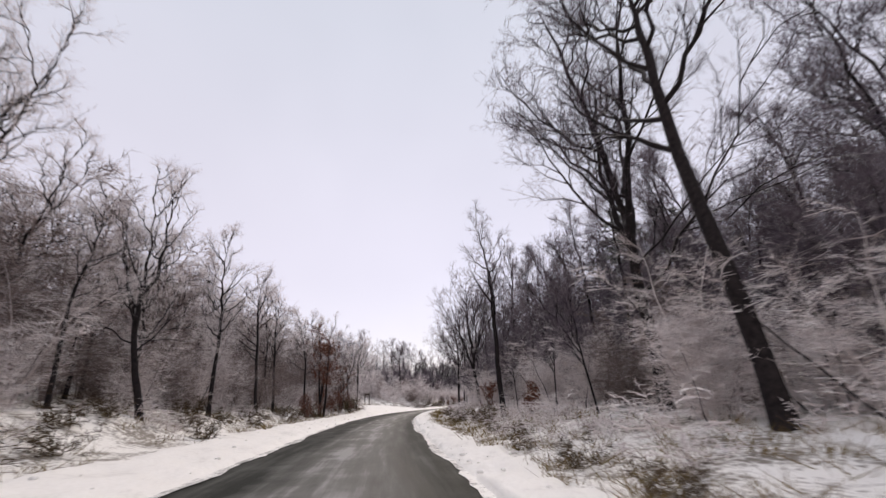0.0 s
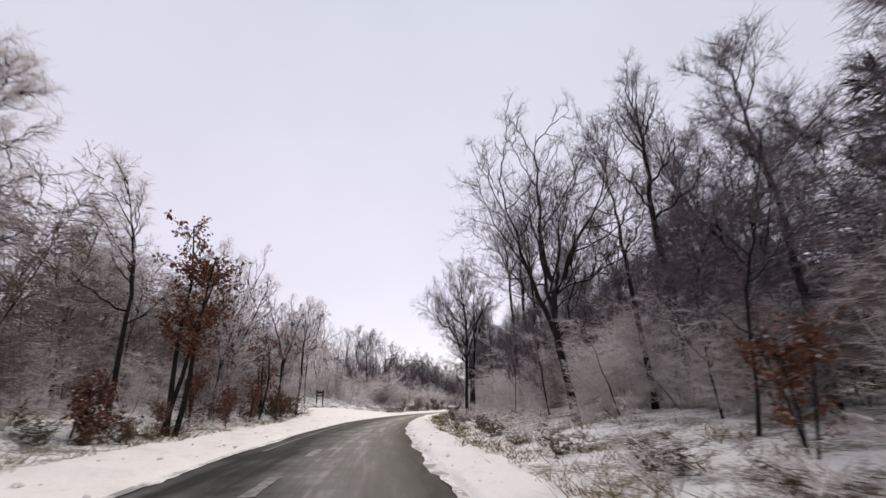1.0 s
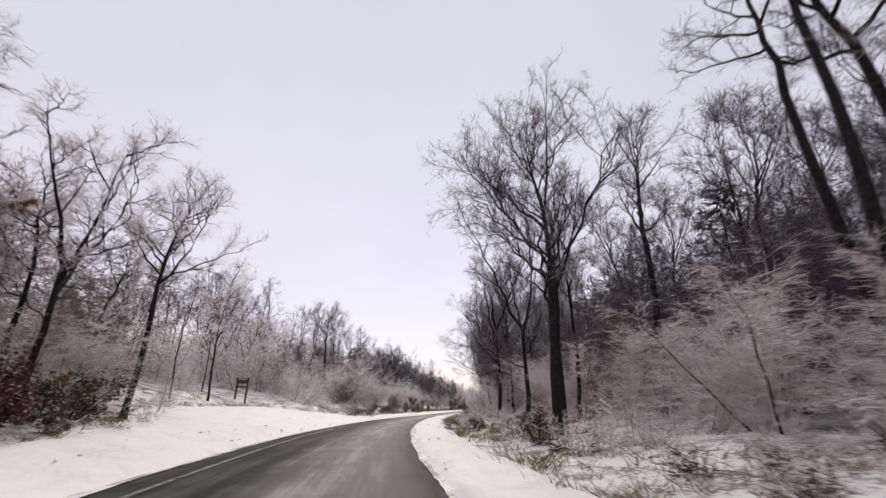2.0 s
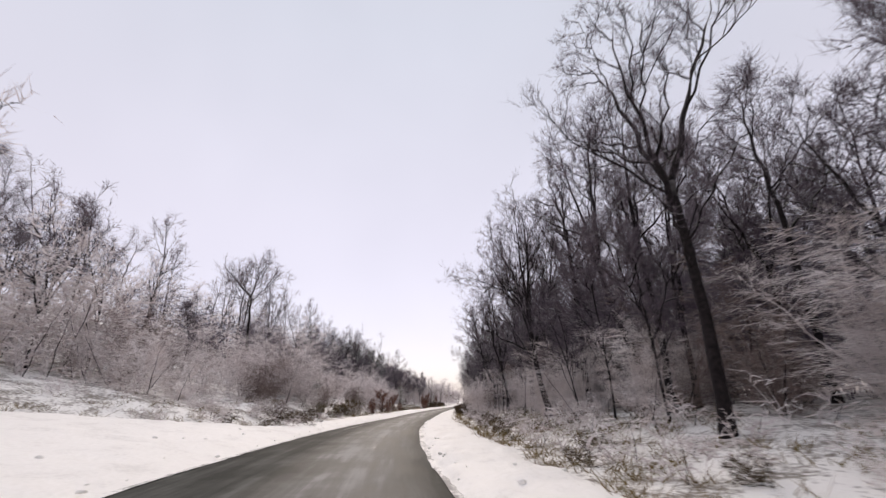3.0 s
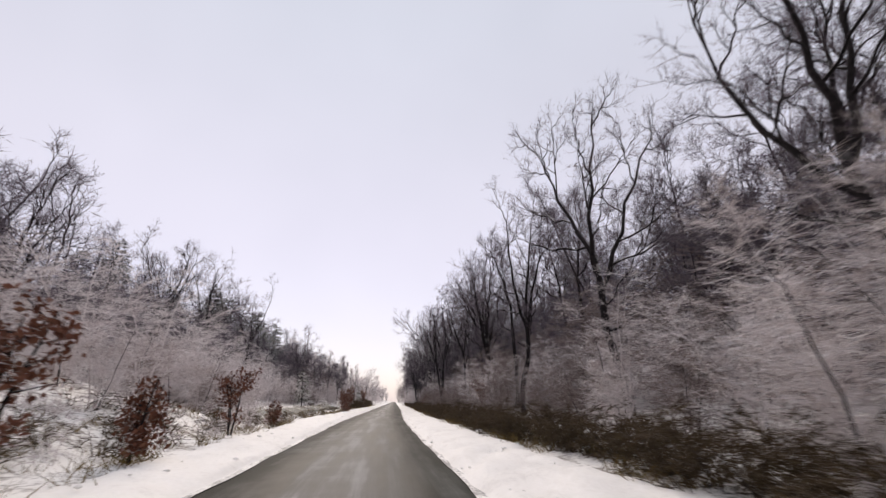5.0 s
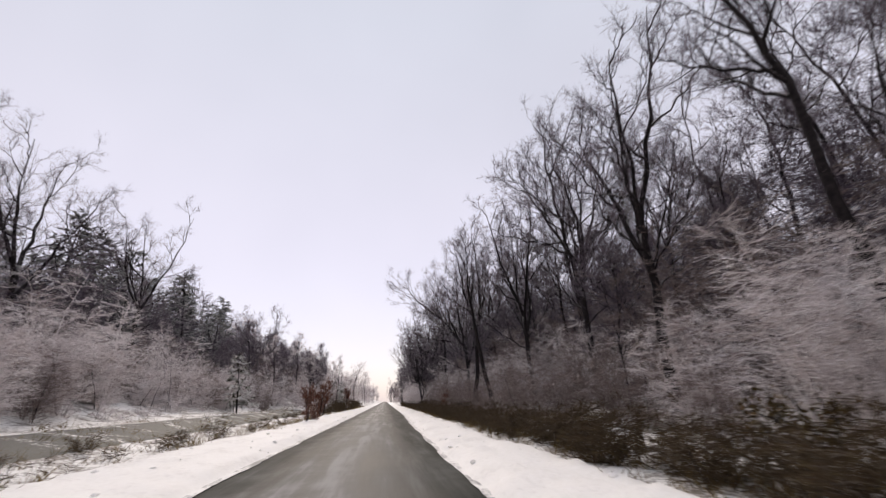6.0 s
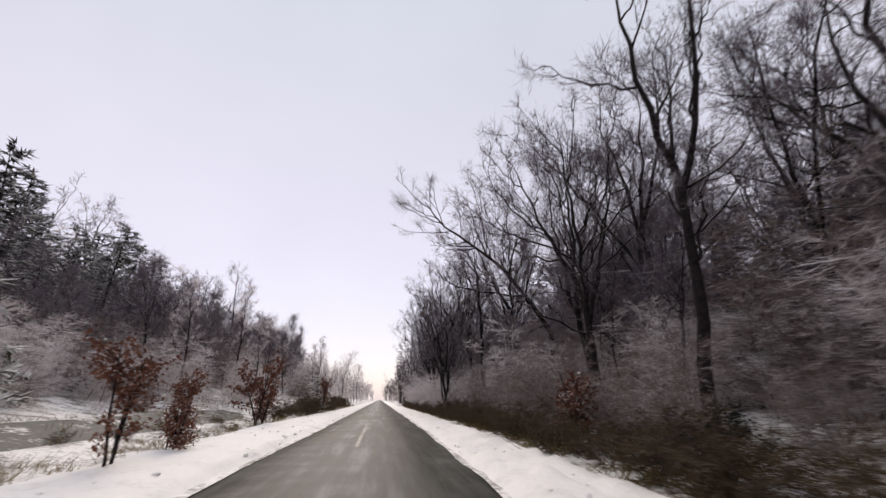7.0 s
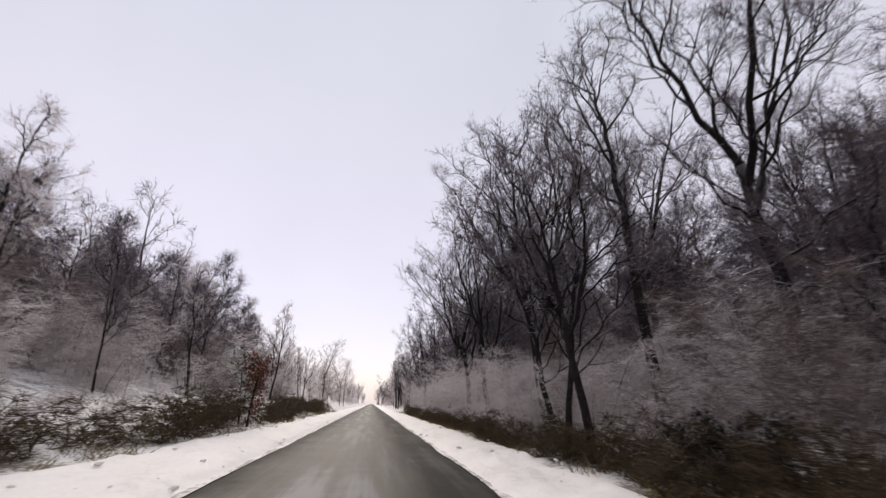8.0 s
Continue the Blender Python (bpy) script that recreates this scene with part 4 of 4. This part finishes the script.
def lay(name, label, category, mesh, s0, s1, length, mid):
    """Lay stretches of a thicket end to end along the road, every other one the other way round."""
    for i, s in enumerate(np.arange(s0 + length / 2, s1, length)):
        x, y = place(s, mid)
        ob = tagged(new(name, mesh), label, category, "", "stuff")
        ob.matrix_world = Matrix.Translation((x, y, ground_z(s, mid))) @ Matrix.Rotation(-float(np.interp(s, line_s, line_h)), 4, "Z") @ Matrix.Diagonal((1, -1 if i % 2 else 1, 1, 1))


# snow-laden branches hanging out over the brown brush beyond the bend
r = np.random.default_rng(77)
for s in np.arange(113, 236, 1.5):
    k = int(r.integers(6)) if s < 150 else 2 * int(r.integers(3)) + (1 if s < 188 else 0)
    stand(thickets[k], s + r.uniform(-0.5, 0.5), edge_right(s) + shoulder_right(s) + (r.uniform(1.2, 3.4) if s < 186 else r.uniform(0.9, 2.8)), r.uniform(0, 6.28), r.uniform(0.6, 0.9), tilt=(r.normal(0, 0.06), r.normal(0, 0.06)))

# the wood's edge to the right of the road, pale before the bend and brown beyond it
lay("undergrowth", "snow-white leafless saplings at the edge of the wood", "undergrowth", block([
    (mid_backs, FROST, 4, (0.38, 0.62), (9.5, 12.5)),
    (backs, FROST, 5, (0.6, 0.95), (8.6, 11.5)),
    (mid_backs, THICKET, 4, (0.5, 0.8), (9.5, 13.5)),
    (tall_backs, DARKWOOD, 4, (0.7, 1.0), (11.0, 14.0)),
], 8.6, 10.5, 60, 201), 6, 114, 8.6, 10.5)
lay("undergrowth", "dense brown and snowy saplings at the edge of the wood", "undergrowth", block([
    (mid_backs, THICKET, 8, (0.6, 1.0), (8.6, 13.5)),
    (backs, FROST, 4, (0.6, 1.0), (8.2, 12.0)),
    (mid_backs, FROST, 3, (0.5, 0.85), (8.5, 12.5)),
    (tall_backs, DARKWOOD, 4, (0.9, 1.2), (11.0, 14.0)),
], 8.6, 10.5, 170, 202), 114, 246, 8.6, 10.5)
# the deep wood that closes the view there
lay("deep_wood", "dense dark leafless wood closing the view", "woodland", block([
    (dense_trees, DARKWOOD, 8, (0.85, 1.2), (13.5, 24.0)),
    (walls, DARKWOOD, 10, (0.7, 1.1), (17.0, 28.0)),
    (tall_backs, DARKWOOD, 16, (1.0, 1.5), (12.5, 20.0)),
    (backs, DARKWOOD, 12, (0.7, 1.2), (13.0, 24.0)),
], 17.3, 19.0, 100, 203), -8, 304, 17.3, 19.0)
# left of the road: the wood before the open snow, then the hillside
lay("undergrowth", "dense brown and snowy saplings filling the wood", "undergrowth", block([
    (tall_backs, THICKET, 12, (0.8, 1.4), (-24.0, -11.5)),
    (backs, FROST, 9, (0.6, 1.0), (-18.0, -10.0)),
    (tall_backs, DARKWOOD, 3, (1.1, 1.6), (-26.0, -16.0)),
], 8.6, -16.0, 40, 204), -6, 72, 8.6, -16.0)
lay("undergrowth", "pale snowy saplings on the slope above the verge", "undergrowth", block([
    (tall_backs, THICKET, 6, (0.4, 0.75), (-20.0, -14.5)),
    (tall_backs, FROST, 6, (0.35, 0.6), (-18.0, -11.5)),
    (backs, FROST, 13, (0.5, 0.95), (-16.0, -9.0)),
], 8.6, -14.0, 118, 205), 93, 141, 8.6, -14.0)
lay("undergrowth", "pale snowy saplings on the slope above the side track", "undergrowth", block([
    (tall_backs, THICKET, 6, (0.4, 0.75), (-20.0, -15.0)),
    (tall_backs, FROST, 6, (0.35, 0.6), (-18.5, -13.0)),
    (backs, FROST, 12, (0.55, 0.9), (-16.0, -12.0)),
], 8.6, -15.0, 165, 206), 141, 189, 8.6, -15.0)
lay("undergrowth", "dense brown saplings at the edge of the left wood", "undergrowth", block([
    (mid_backs, THICKET, 8, (0.55, 0.95), (-17.0, -9.2)),
    (backs, FROST, 5, (0.5, 0.9), (-15.0, -9.0)),
    (tall_backs, DARKWOOD, 4, (0.8, 1.2), (-19.0, -13.0)),
], 8.6, -13.0, 205, 207), 189, 249, 8.6, -13.0)
lay("deep_wood", "dark leafless saplings on the upper hillside", "woodland", block([
    (tall_backs, DARKWOOD, 19, (0.7, 1.2), (-34.0, -18.0)),
    (walls, DARKWOOD, 6, (0.6, 0.9), (-40.0, -26.0)),
], 14.4, -27.0, 160, 208), 120, 242, 14.4, -27.0)

lows = [bush_nets(111 + k, tall, stems=6, density=0.95, wide=0.9, thin=0.010, per=1) for k, tall in enumerate((0.9, 1.2, 0.7))]
deep("low beige weeds and brambles laden with snow", lows, FROST, (
    thick_spots(200, (6, 120), (4.2, 8.5), (0.6, 1.3), 45, 3)
    + thick_spots(90, (2, 66), (-11, -7.2), (0.5, 1.0), 46, 3)
    + thick_spots(110, (94, 142), (-10, -5.4), (0.5, 1.1), 47, 3)
    + thick_spots(60, (142, 200), (-16, -10.6), (0.6, 1.2), 48, 3)
    + thick_spots(60, (88, 100), (-15, -8.0), (0.5, 1.1), 53, 3)
    + thick_spots(50, (186, 204), (-14, -6.5), (0.6, 1.3), 54, 3)
))
deep("low brown weeds and brambles in the verge snow", lows, BROWN, (
    thick_spots(65, (40, 120), (4.2, 8.5), (0.4, 0.9), 49, 3)
    + thick_spots(50, (2, 66), (-10.5, -7.0), (0.4, 0.9), 50, 3)
    + thick_spots(60, (94, 142), (-8.5, -5.0), (0.5, 1.0), 51, 3)
    + thick_spots(24, (140, 186), (-7.4, -6.0), (0.45, 0.8), 58, 3)
))
deep("pale snow-dusted saplings covering the hillside", far_backs, FROST, (
    thick_spots(80, (70, 118), (-30, -15), (0.7, 1.2), 37, 3)
    + thick_spots(60, (76, 100), (-26, -15.5), (0.6, 1.1), 56, 3)
    + thick_spots(50, (240, 400), (5.5, 12), (0.6, 1.0), 28, 3)
    + thick_spots(55, (245, 420), (-13, -6.0), (0.5, 0.9), 33, 3)
))
deep("far brown leafless saplings beside the road", far_backs, THICKET, (
    thick_spots(60, (240, 400), (7, 18), (1.0, 1.6), 39, 3)
    + thick_spots(60, (245, 420), (-20, -9), (0.8, 1.4), 40, 3)
))
for k, m in enumerate(thickets):
    stand(m, 218 + 4 * k, 9.0, 0, 1.0, copy=False)

# ---- brown brush along the verges ----
brush = [
    bush(61 + k, (1.3, 1.55, 1.1)[k], "brown_brush", BROWN, "dense leafless brown brush along the snowy verge", "brush", "brown verge brush", stems=11, density=0.9, wide=0.7, thin=0.008, per=5)
    for k in range(3)
]
r = np.random.default_rng(31)
for s in np.arange(117, 230, 0.55):
    stand(brush[int(r.integers(3))], s + r.uniform(-0.3, 0.3), edge_right(s) + shoulder_right(s) + r.uniform(0.3, 1.2), r.uniform(0, 6.28), r.uniform(0.7, 0.95))
for s in np.arange(188, 236, 1.0):
    stand(brush[int(r.integers(3))], s, edge_left(s) - shoulder_left(s) - r.uniform(0.5, 2.2), r.uniform(0, 6.28), r.uniform(0.8, 1.25))
for s in np.arange(1, 62, 2.0):
    stand(brush[int(r.integers(3))], s, edge_left(s) - shoulder_left(s) - r.uniform(0.2, 2.6), r.uniform(0, 6.28), r.uniform(0.4, 0.85))
for s in np.arange(93, 186, 2.6):
    stand(brush[int(r.integers(3))], s, edge_left(s) - shoulder_left(s) - r.uniform(0.3, 2.2), r.uniform(0, 6.28), r.uniform(0.35, 0.7) if s < 138 else r.uniform(0.25, 0.5))
for s in np.arange(5, 118, 3.0):
    stand(brush[int(r.integers(3))], s, edge_right(s) + shoulder_right(s) + r.uniform(0.5, 2.6), r.uniform(0, 6.28), r.uniform(0.3, 0.65))
for k, m in enumerate(brush):
    stand(m, 242 + 2 * k, 5.5, 0, 1.0, copy=False)

# ---- young oaks that keep their leaves ----
red = [leafy(71 + k, (2.4, 3.2)[k], LEAF_RED, "young oak holding withered red-brown leaves topped with snow") for k in range(2)]
olive = [leafy(75 + k, (1.5, 1.9)[k], LEAF_OLIVE, "low oak scrub holding withered olive-brown leaves topped with snow", size=0.13, leaves=900, wide=0.5, stems=6) for k in range(2)]
stand(leafy(79, 9.0, LEAF_RED, "tall young oak with withered red-brown leaves in its upper crown", leaves=3400, size=0.16, bare=0.42, reach=0.62, wide=0.09), 42.4, -7.4, 0.6, 1.0, copy=False)
stand(leafy(78, 6.4, LEAF_RED, "slender young oak with withered red-brown leaves among dark stems", leaves=1900, size=0.15, bare=0.2), 56.0, -8.8, 2.1, 1.0, copy=False)
stand(leafy(80, 3.5, LEAF_RED, "young oak with bare stems below clumps of snowy red-brown leaves", leaves=2200, size=0.15, bare=0.34), 182.4, -5.9, 1.0, 1.0, copy=False)
RED_SPOTS = [(116.8, -4.9, 0.75), (121.2, -4.8, 0.8), (124.5, -4.7, 0.75), (131, -5.0, 0.7), (137, -5.0, 0.6), (168.2, -5.0, 0.75), (170.6, -4.9, 0.6), (172.6, -5.5, 0.65), (184.6, -6.3, 0.8), (200, -5.2, 0.95), (38.5, -8.0, 0.9), (45.5, -8.2, 0.8), (50.2, -8.6, 0.9), (53.0, -8.4, 0.7), (60.5, -9.0, 0.9), (48.0, -7.6, 0.5), (22.0, 7.2, 0.8), (31.0, 6.6, 0.7), (40.0, -7.6, 0.35), (41.6, -7.4, 0.4), (38.2, -7.6, 0.35)]
for i, (s, lat, size) in enumerate(RED_SPOTS):
    stand(red[i % 2], s, lat, i * 1.7, size)
OLIVE_SPOTS = [(22.0, 5.0, 0.55), (24.5, 4.8, 0.5), (62, -9.2, 0.9), (64, -9.8, 1.0), (112.5, -5.9, 0.65), (114.0, -6.6, 0.75), (119.0, -6.6, 0.6), (59.0, -8.8, 1.1), (103, -6.4, 0.7), (107, -5.9, 0.7), (63.0, 5.0, 0.7)]
for i, (s, lat, size) in enumerate(OLIVE_SPOTS):
    stand(olive[i % 2], s, lat, i * 2.3, size)
stand(red[0], 169.3, 4.9, 0.4, 0.85, copy=False)
stand(red[1], 140.5, 5.6, 2.0, 0.7, copy=False)
stand(olive[0], 110.0, -6.0, 0.4, 0.6, copy=False)
stand(olive[1], 141.8, 5.2, 1.4, 0.7, copy=False)


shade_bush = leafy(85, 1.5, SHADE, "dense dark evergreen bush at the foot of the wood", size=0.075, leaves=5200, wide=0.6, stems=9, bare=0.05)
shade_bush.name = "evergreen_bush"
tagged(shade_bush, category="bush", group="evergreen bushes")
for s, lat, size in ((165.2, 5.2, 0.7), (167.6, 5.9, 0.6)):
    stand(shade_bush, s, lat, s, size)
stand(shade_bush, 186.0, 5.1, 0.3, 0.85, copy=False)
snowy_pine = pine(47, 4.6, NEEDLE_SNOWY, "small pine bowed under snow beside the side track")
for s, lat, size in ((200.6, -5.6, 0.78), (203.5, -6.4, 0.6), (173.6, -11.4, 0.5), (108.0, -8.2, 0.48)):
    stand(snowy_pine, s, lat, s, size)
stand(snowy_pine, 171.2, -10.4, 0.5, 1.0, copy=False)


# ---- the side track and the notice board ----
sheet("side_track", list(np.arange(144, 188, 1.0)), lambda s: [edge_left(s) - 5.8 + 0.19 * k for k in range(-7, 8)], lambda s, lat: ground_z(s, lat) + 0.07 - 0.35 * (abs(lat - edge_left(s) + 5.8) / 1.33) ** 6 - 0.9 * max(0.0, abs(s - 166) / 22 - 0.85), SLUSH, "narrow slushy side track beyond the verge")


def notice_board():
    ob = new("notice_board")

    def beam(name, x0, x1, y0, y1, z0, z1, label=""):
        bm = bmesh.new()
        bmesh.ops.create_cube(bm, size=1)
        bmesh.ops.scale(bm, vec=(x1 - x0, y1 - y0, z1 - z0), verts=bm.verts)
        bmesh.ops.translate(bm, vec=((x0 + x1) / 2, (y0 + y1) / 2, (z0 + z1) / 2), verts=bm.verts)
        bmesh.ops.bevel(bm, geom=list(bm.edges), offset=0.012, segments=1, affect="EDGES")
        m = bpy.data.meshes.new(name)
        bm.to_mesh(m)
        bm.free()
        m.materials.append(WOOD)
        return part(name, m, ob, label)

    beam("post", -0.50, -0.36, -0.07, 0.07, -0.3, 1.95)
    beam("post", 0.36, 0.50, -0.07, 0.07, -0.3, 1.95)
    beam("rail", -0.58, 0.58, -0.10, -0.075, 1.72, 1.84)
    beam("rail", -0.58, 0.58, -0.10, -0.075, 1.18, 1.30)
    beam("board", -0.36, 0.36, -0.03, 0.03, 1.52, 1.72)
    beam("ledge", -0.62, 0.62, -0.14, 0.14, 1.95, 2.0, "plank roof ledge carrying snow")
    return tagged(ob, "weathered wooden notice board on two posts in snow", "notice board")


stand(notice_board(), 87.2, -14.7, radians(-8), 1.0, copy=False, sink=0.0)


# ---- dead grass and weeds poking through the snow ----
def tufts(name, side, s0, s1, count, near, far, tall, seed, label):
    r = np.random.default_rng(seed)
    net = Net()
    for _ in range(count):
        s = r.uniform(s0, s1)
        if noise.noise(Vector((s * 0.35, side * 9.0, seed))) < r.uniform(-0.5, 0.3):
            continue
        off = near + (far - near) * r.uniform(0, 1) ** 1.4
        lat = (edge_right(s) + shoulder_right(s) + off) if side > 0 else (edge_left(s) - shoulder_left(s) - off)
        x, y = place(s, lat)
        z = ground_z(s, lat)
        for _ in range(12):
            p = np.array((x + r.normal(0, 0.13), y + r.normal(0, 0.13), z - 0.02))
            d = np.array((r.normal(0, 0.75), r.normal(0, 0.75), 1.0))
            net.spike(p, p + d * tall * r.uniform(0.3, 0.95), 0.007)
    net.far = True
    return tagged(new(name, net.mesh(name, GRASS)), label, "dead grass", "", "stuff")


tufts("dead_grass", 1, 0, 240, 4200, -0.2, 5.0, 0.42, 3, "yellow-brown dead grass poking through verge snow")
tufts("dead_grass", -1, 0, 240, 2600, -0.2, 4.5, 0.4, 4, "yellow-brown dead grass poking through verge snow")


# ---- slush along the asphalt's edges and clods thrown up by the plough ----
WET_SLUSH = make_snow("wet_grey_slush", 0.8, (0.17, 0.165, 0.16), 0.46)


def fringe(name, side, wide, label):
    v, f = [], []
    rows_s = list(np.arange(-16, 232, 0.4))
    for s in rows_s:
        e = edge_right(s) if side > 0 else -edge_left(s)
        inner = wide * float(np.interp(s, [0, 40, 60, 240], [1.0, 1.0, 0.45, 0.45])) * (0.6 + 0.9 * noise.noise(Vector((s * 0.35, side * 2.3, 8))) + 0.4 * noise.noise(Vector((s * 1.9, side, 5))))
        for lat in (side * (e - max(inner, 0.03)), side * (e - max(inner, 0.03) * 0.5), side * (e + 0.12)):
            x, y = place(s, lat)
            v.append((x, y, road_z(s, lat) + 0.006 + (0.012 if abs(lat) > e - 0.2 else 0.0)))
    for i in range(len(rows_s) - 1):
        for k in range(2):
            a = i * 3 + k
            q = (a, a + 1, a + 4, a + 3)
            f.append(q if side > 0 else q[::-1])
    m = bpy.data.meshes.new(name)
    m.from_pydata(v, [], f)
    m.materials.append(WET_SLUSH)
    m.update()
    return tagged(new(name, m), label, "slush", "", "structure")


fringe("slush_right", 1, 0.26, "grey wet slush fringing the asphalt edge")
fringe("slush_left", -1, 0.28, "grey wet slush fringing the asphalt edge")


def clods(name, count, seed):
    bm = bmesh.new()
    bmesh.ops.create_icosphere(bm, subdivisions=1, radius=1.0)
    ball = np.array([q.co[:] for q in bm.verts])
    tri = np.array([[q.index for q in face.verts] for face in bm.faces])
    bm.free()
    r = np.random.default_rng(seed)
    vs, fs = [], []
    for i in range(count):
        side = 1 if r.uniform() < 0.6 else -1
        s = r.uniform(-4, 215)
        w = shoulder_right(s) if side > 0 else min(shoulder_left(s), 3.0)
        off = 0.1 + (w - 0.1) * r.uniform(0, 1) ** 1.5
        lat = edge_right(s) + off if side > 0 else edge_left(s) - off
        x, y = place(s, lat)
        size = 0.02 + 0.05 * r.uniform(0, 1) ** 3
        v = ball * r.uniform(0.6, 1.3, (len(ball), 3)) * size * (1.3, 1.3, 0.8)
        vs.append(v + (x, y, ground_z(s, lat) + 0.10))
        fs.append(tri + i * len(ball))
    return tagged(new(name, raw_mesh(name, np.concatenate(vs), np.concatenate(fs), (SNOW_CLEAN,))), "small snow clods scattered over the ploughed banks", "snow clods", "", "stuff")


clods("snow_clods", 900, 9)
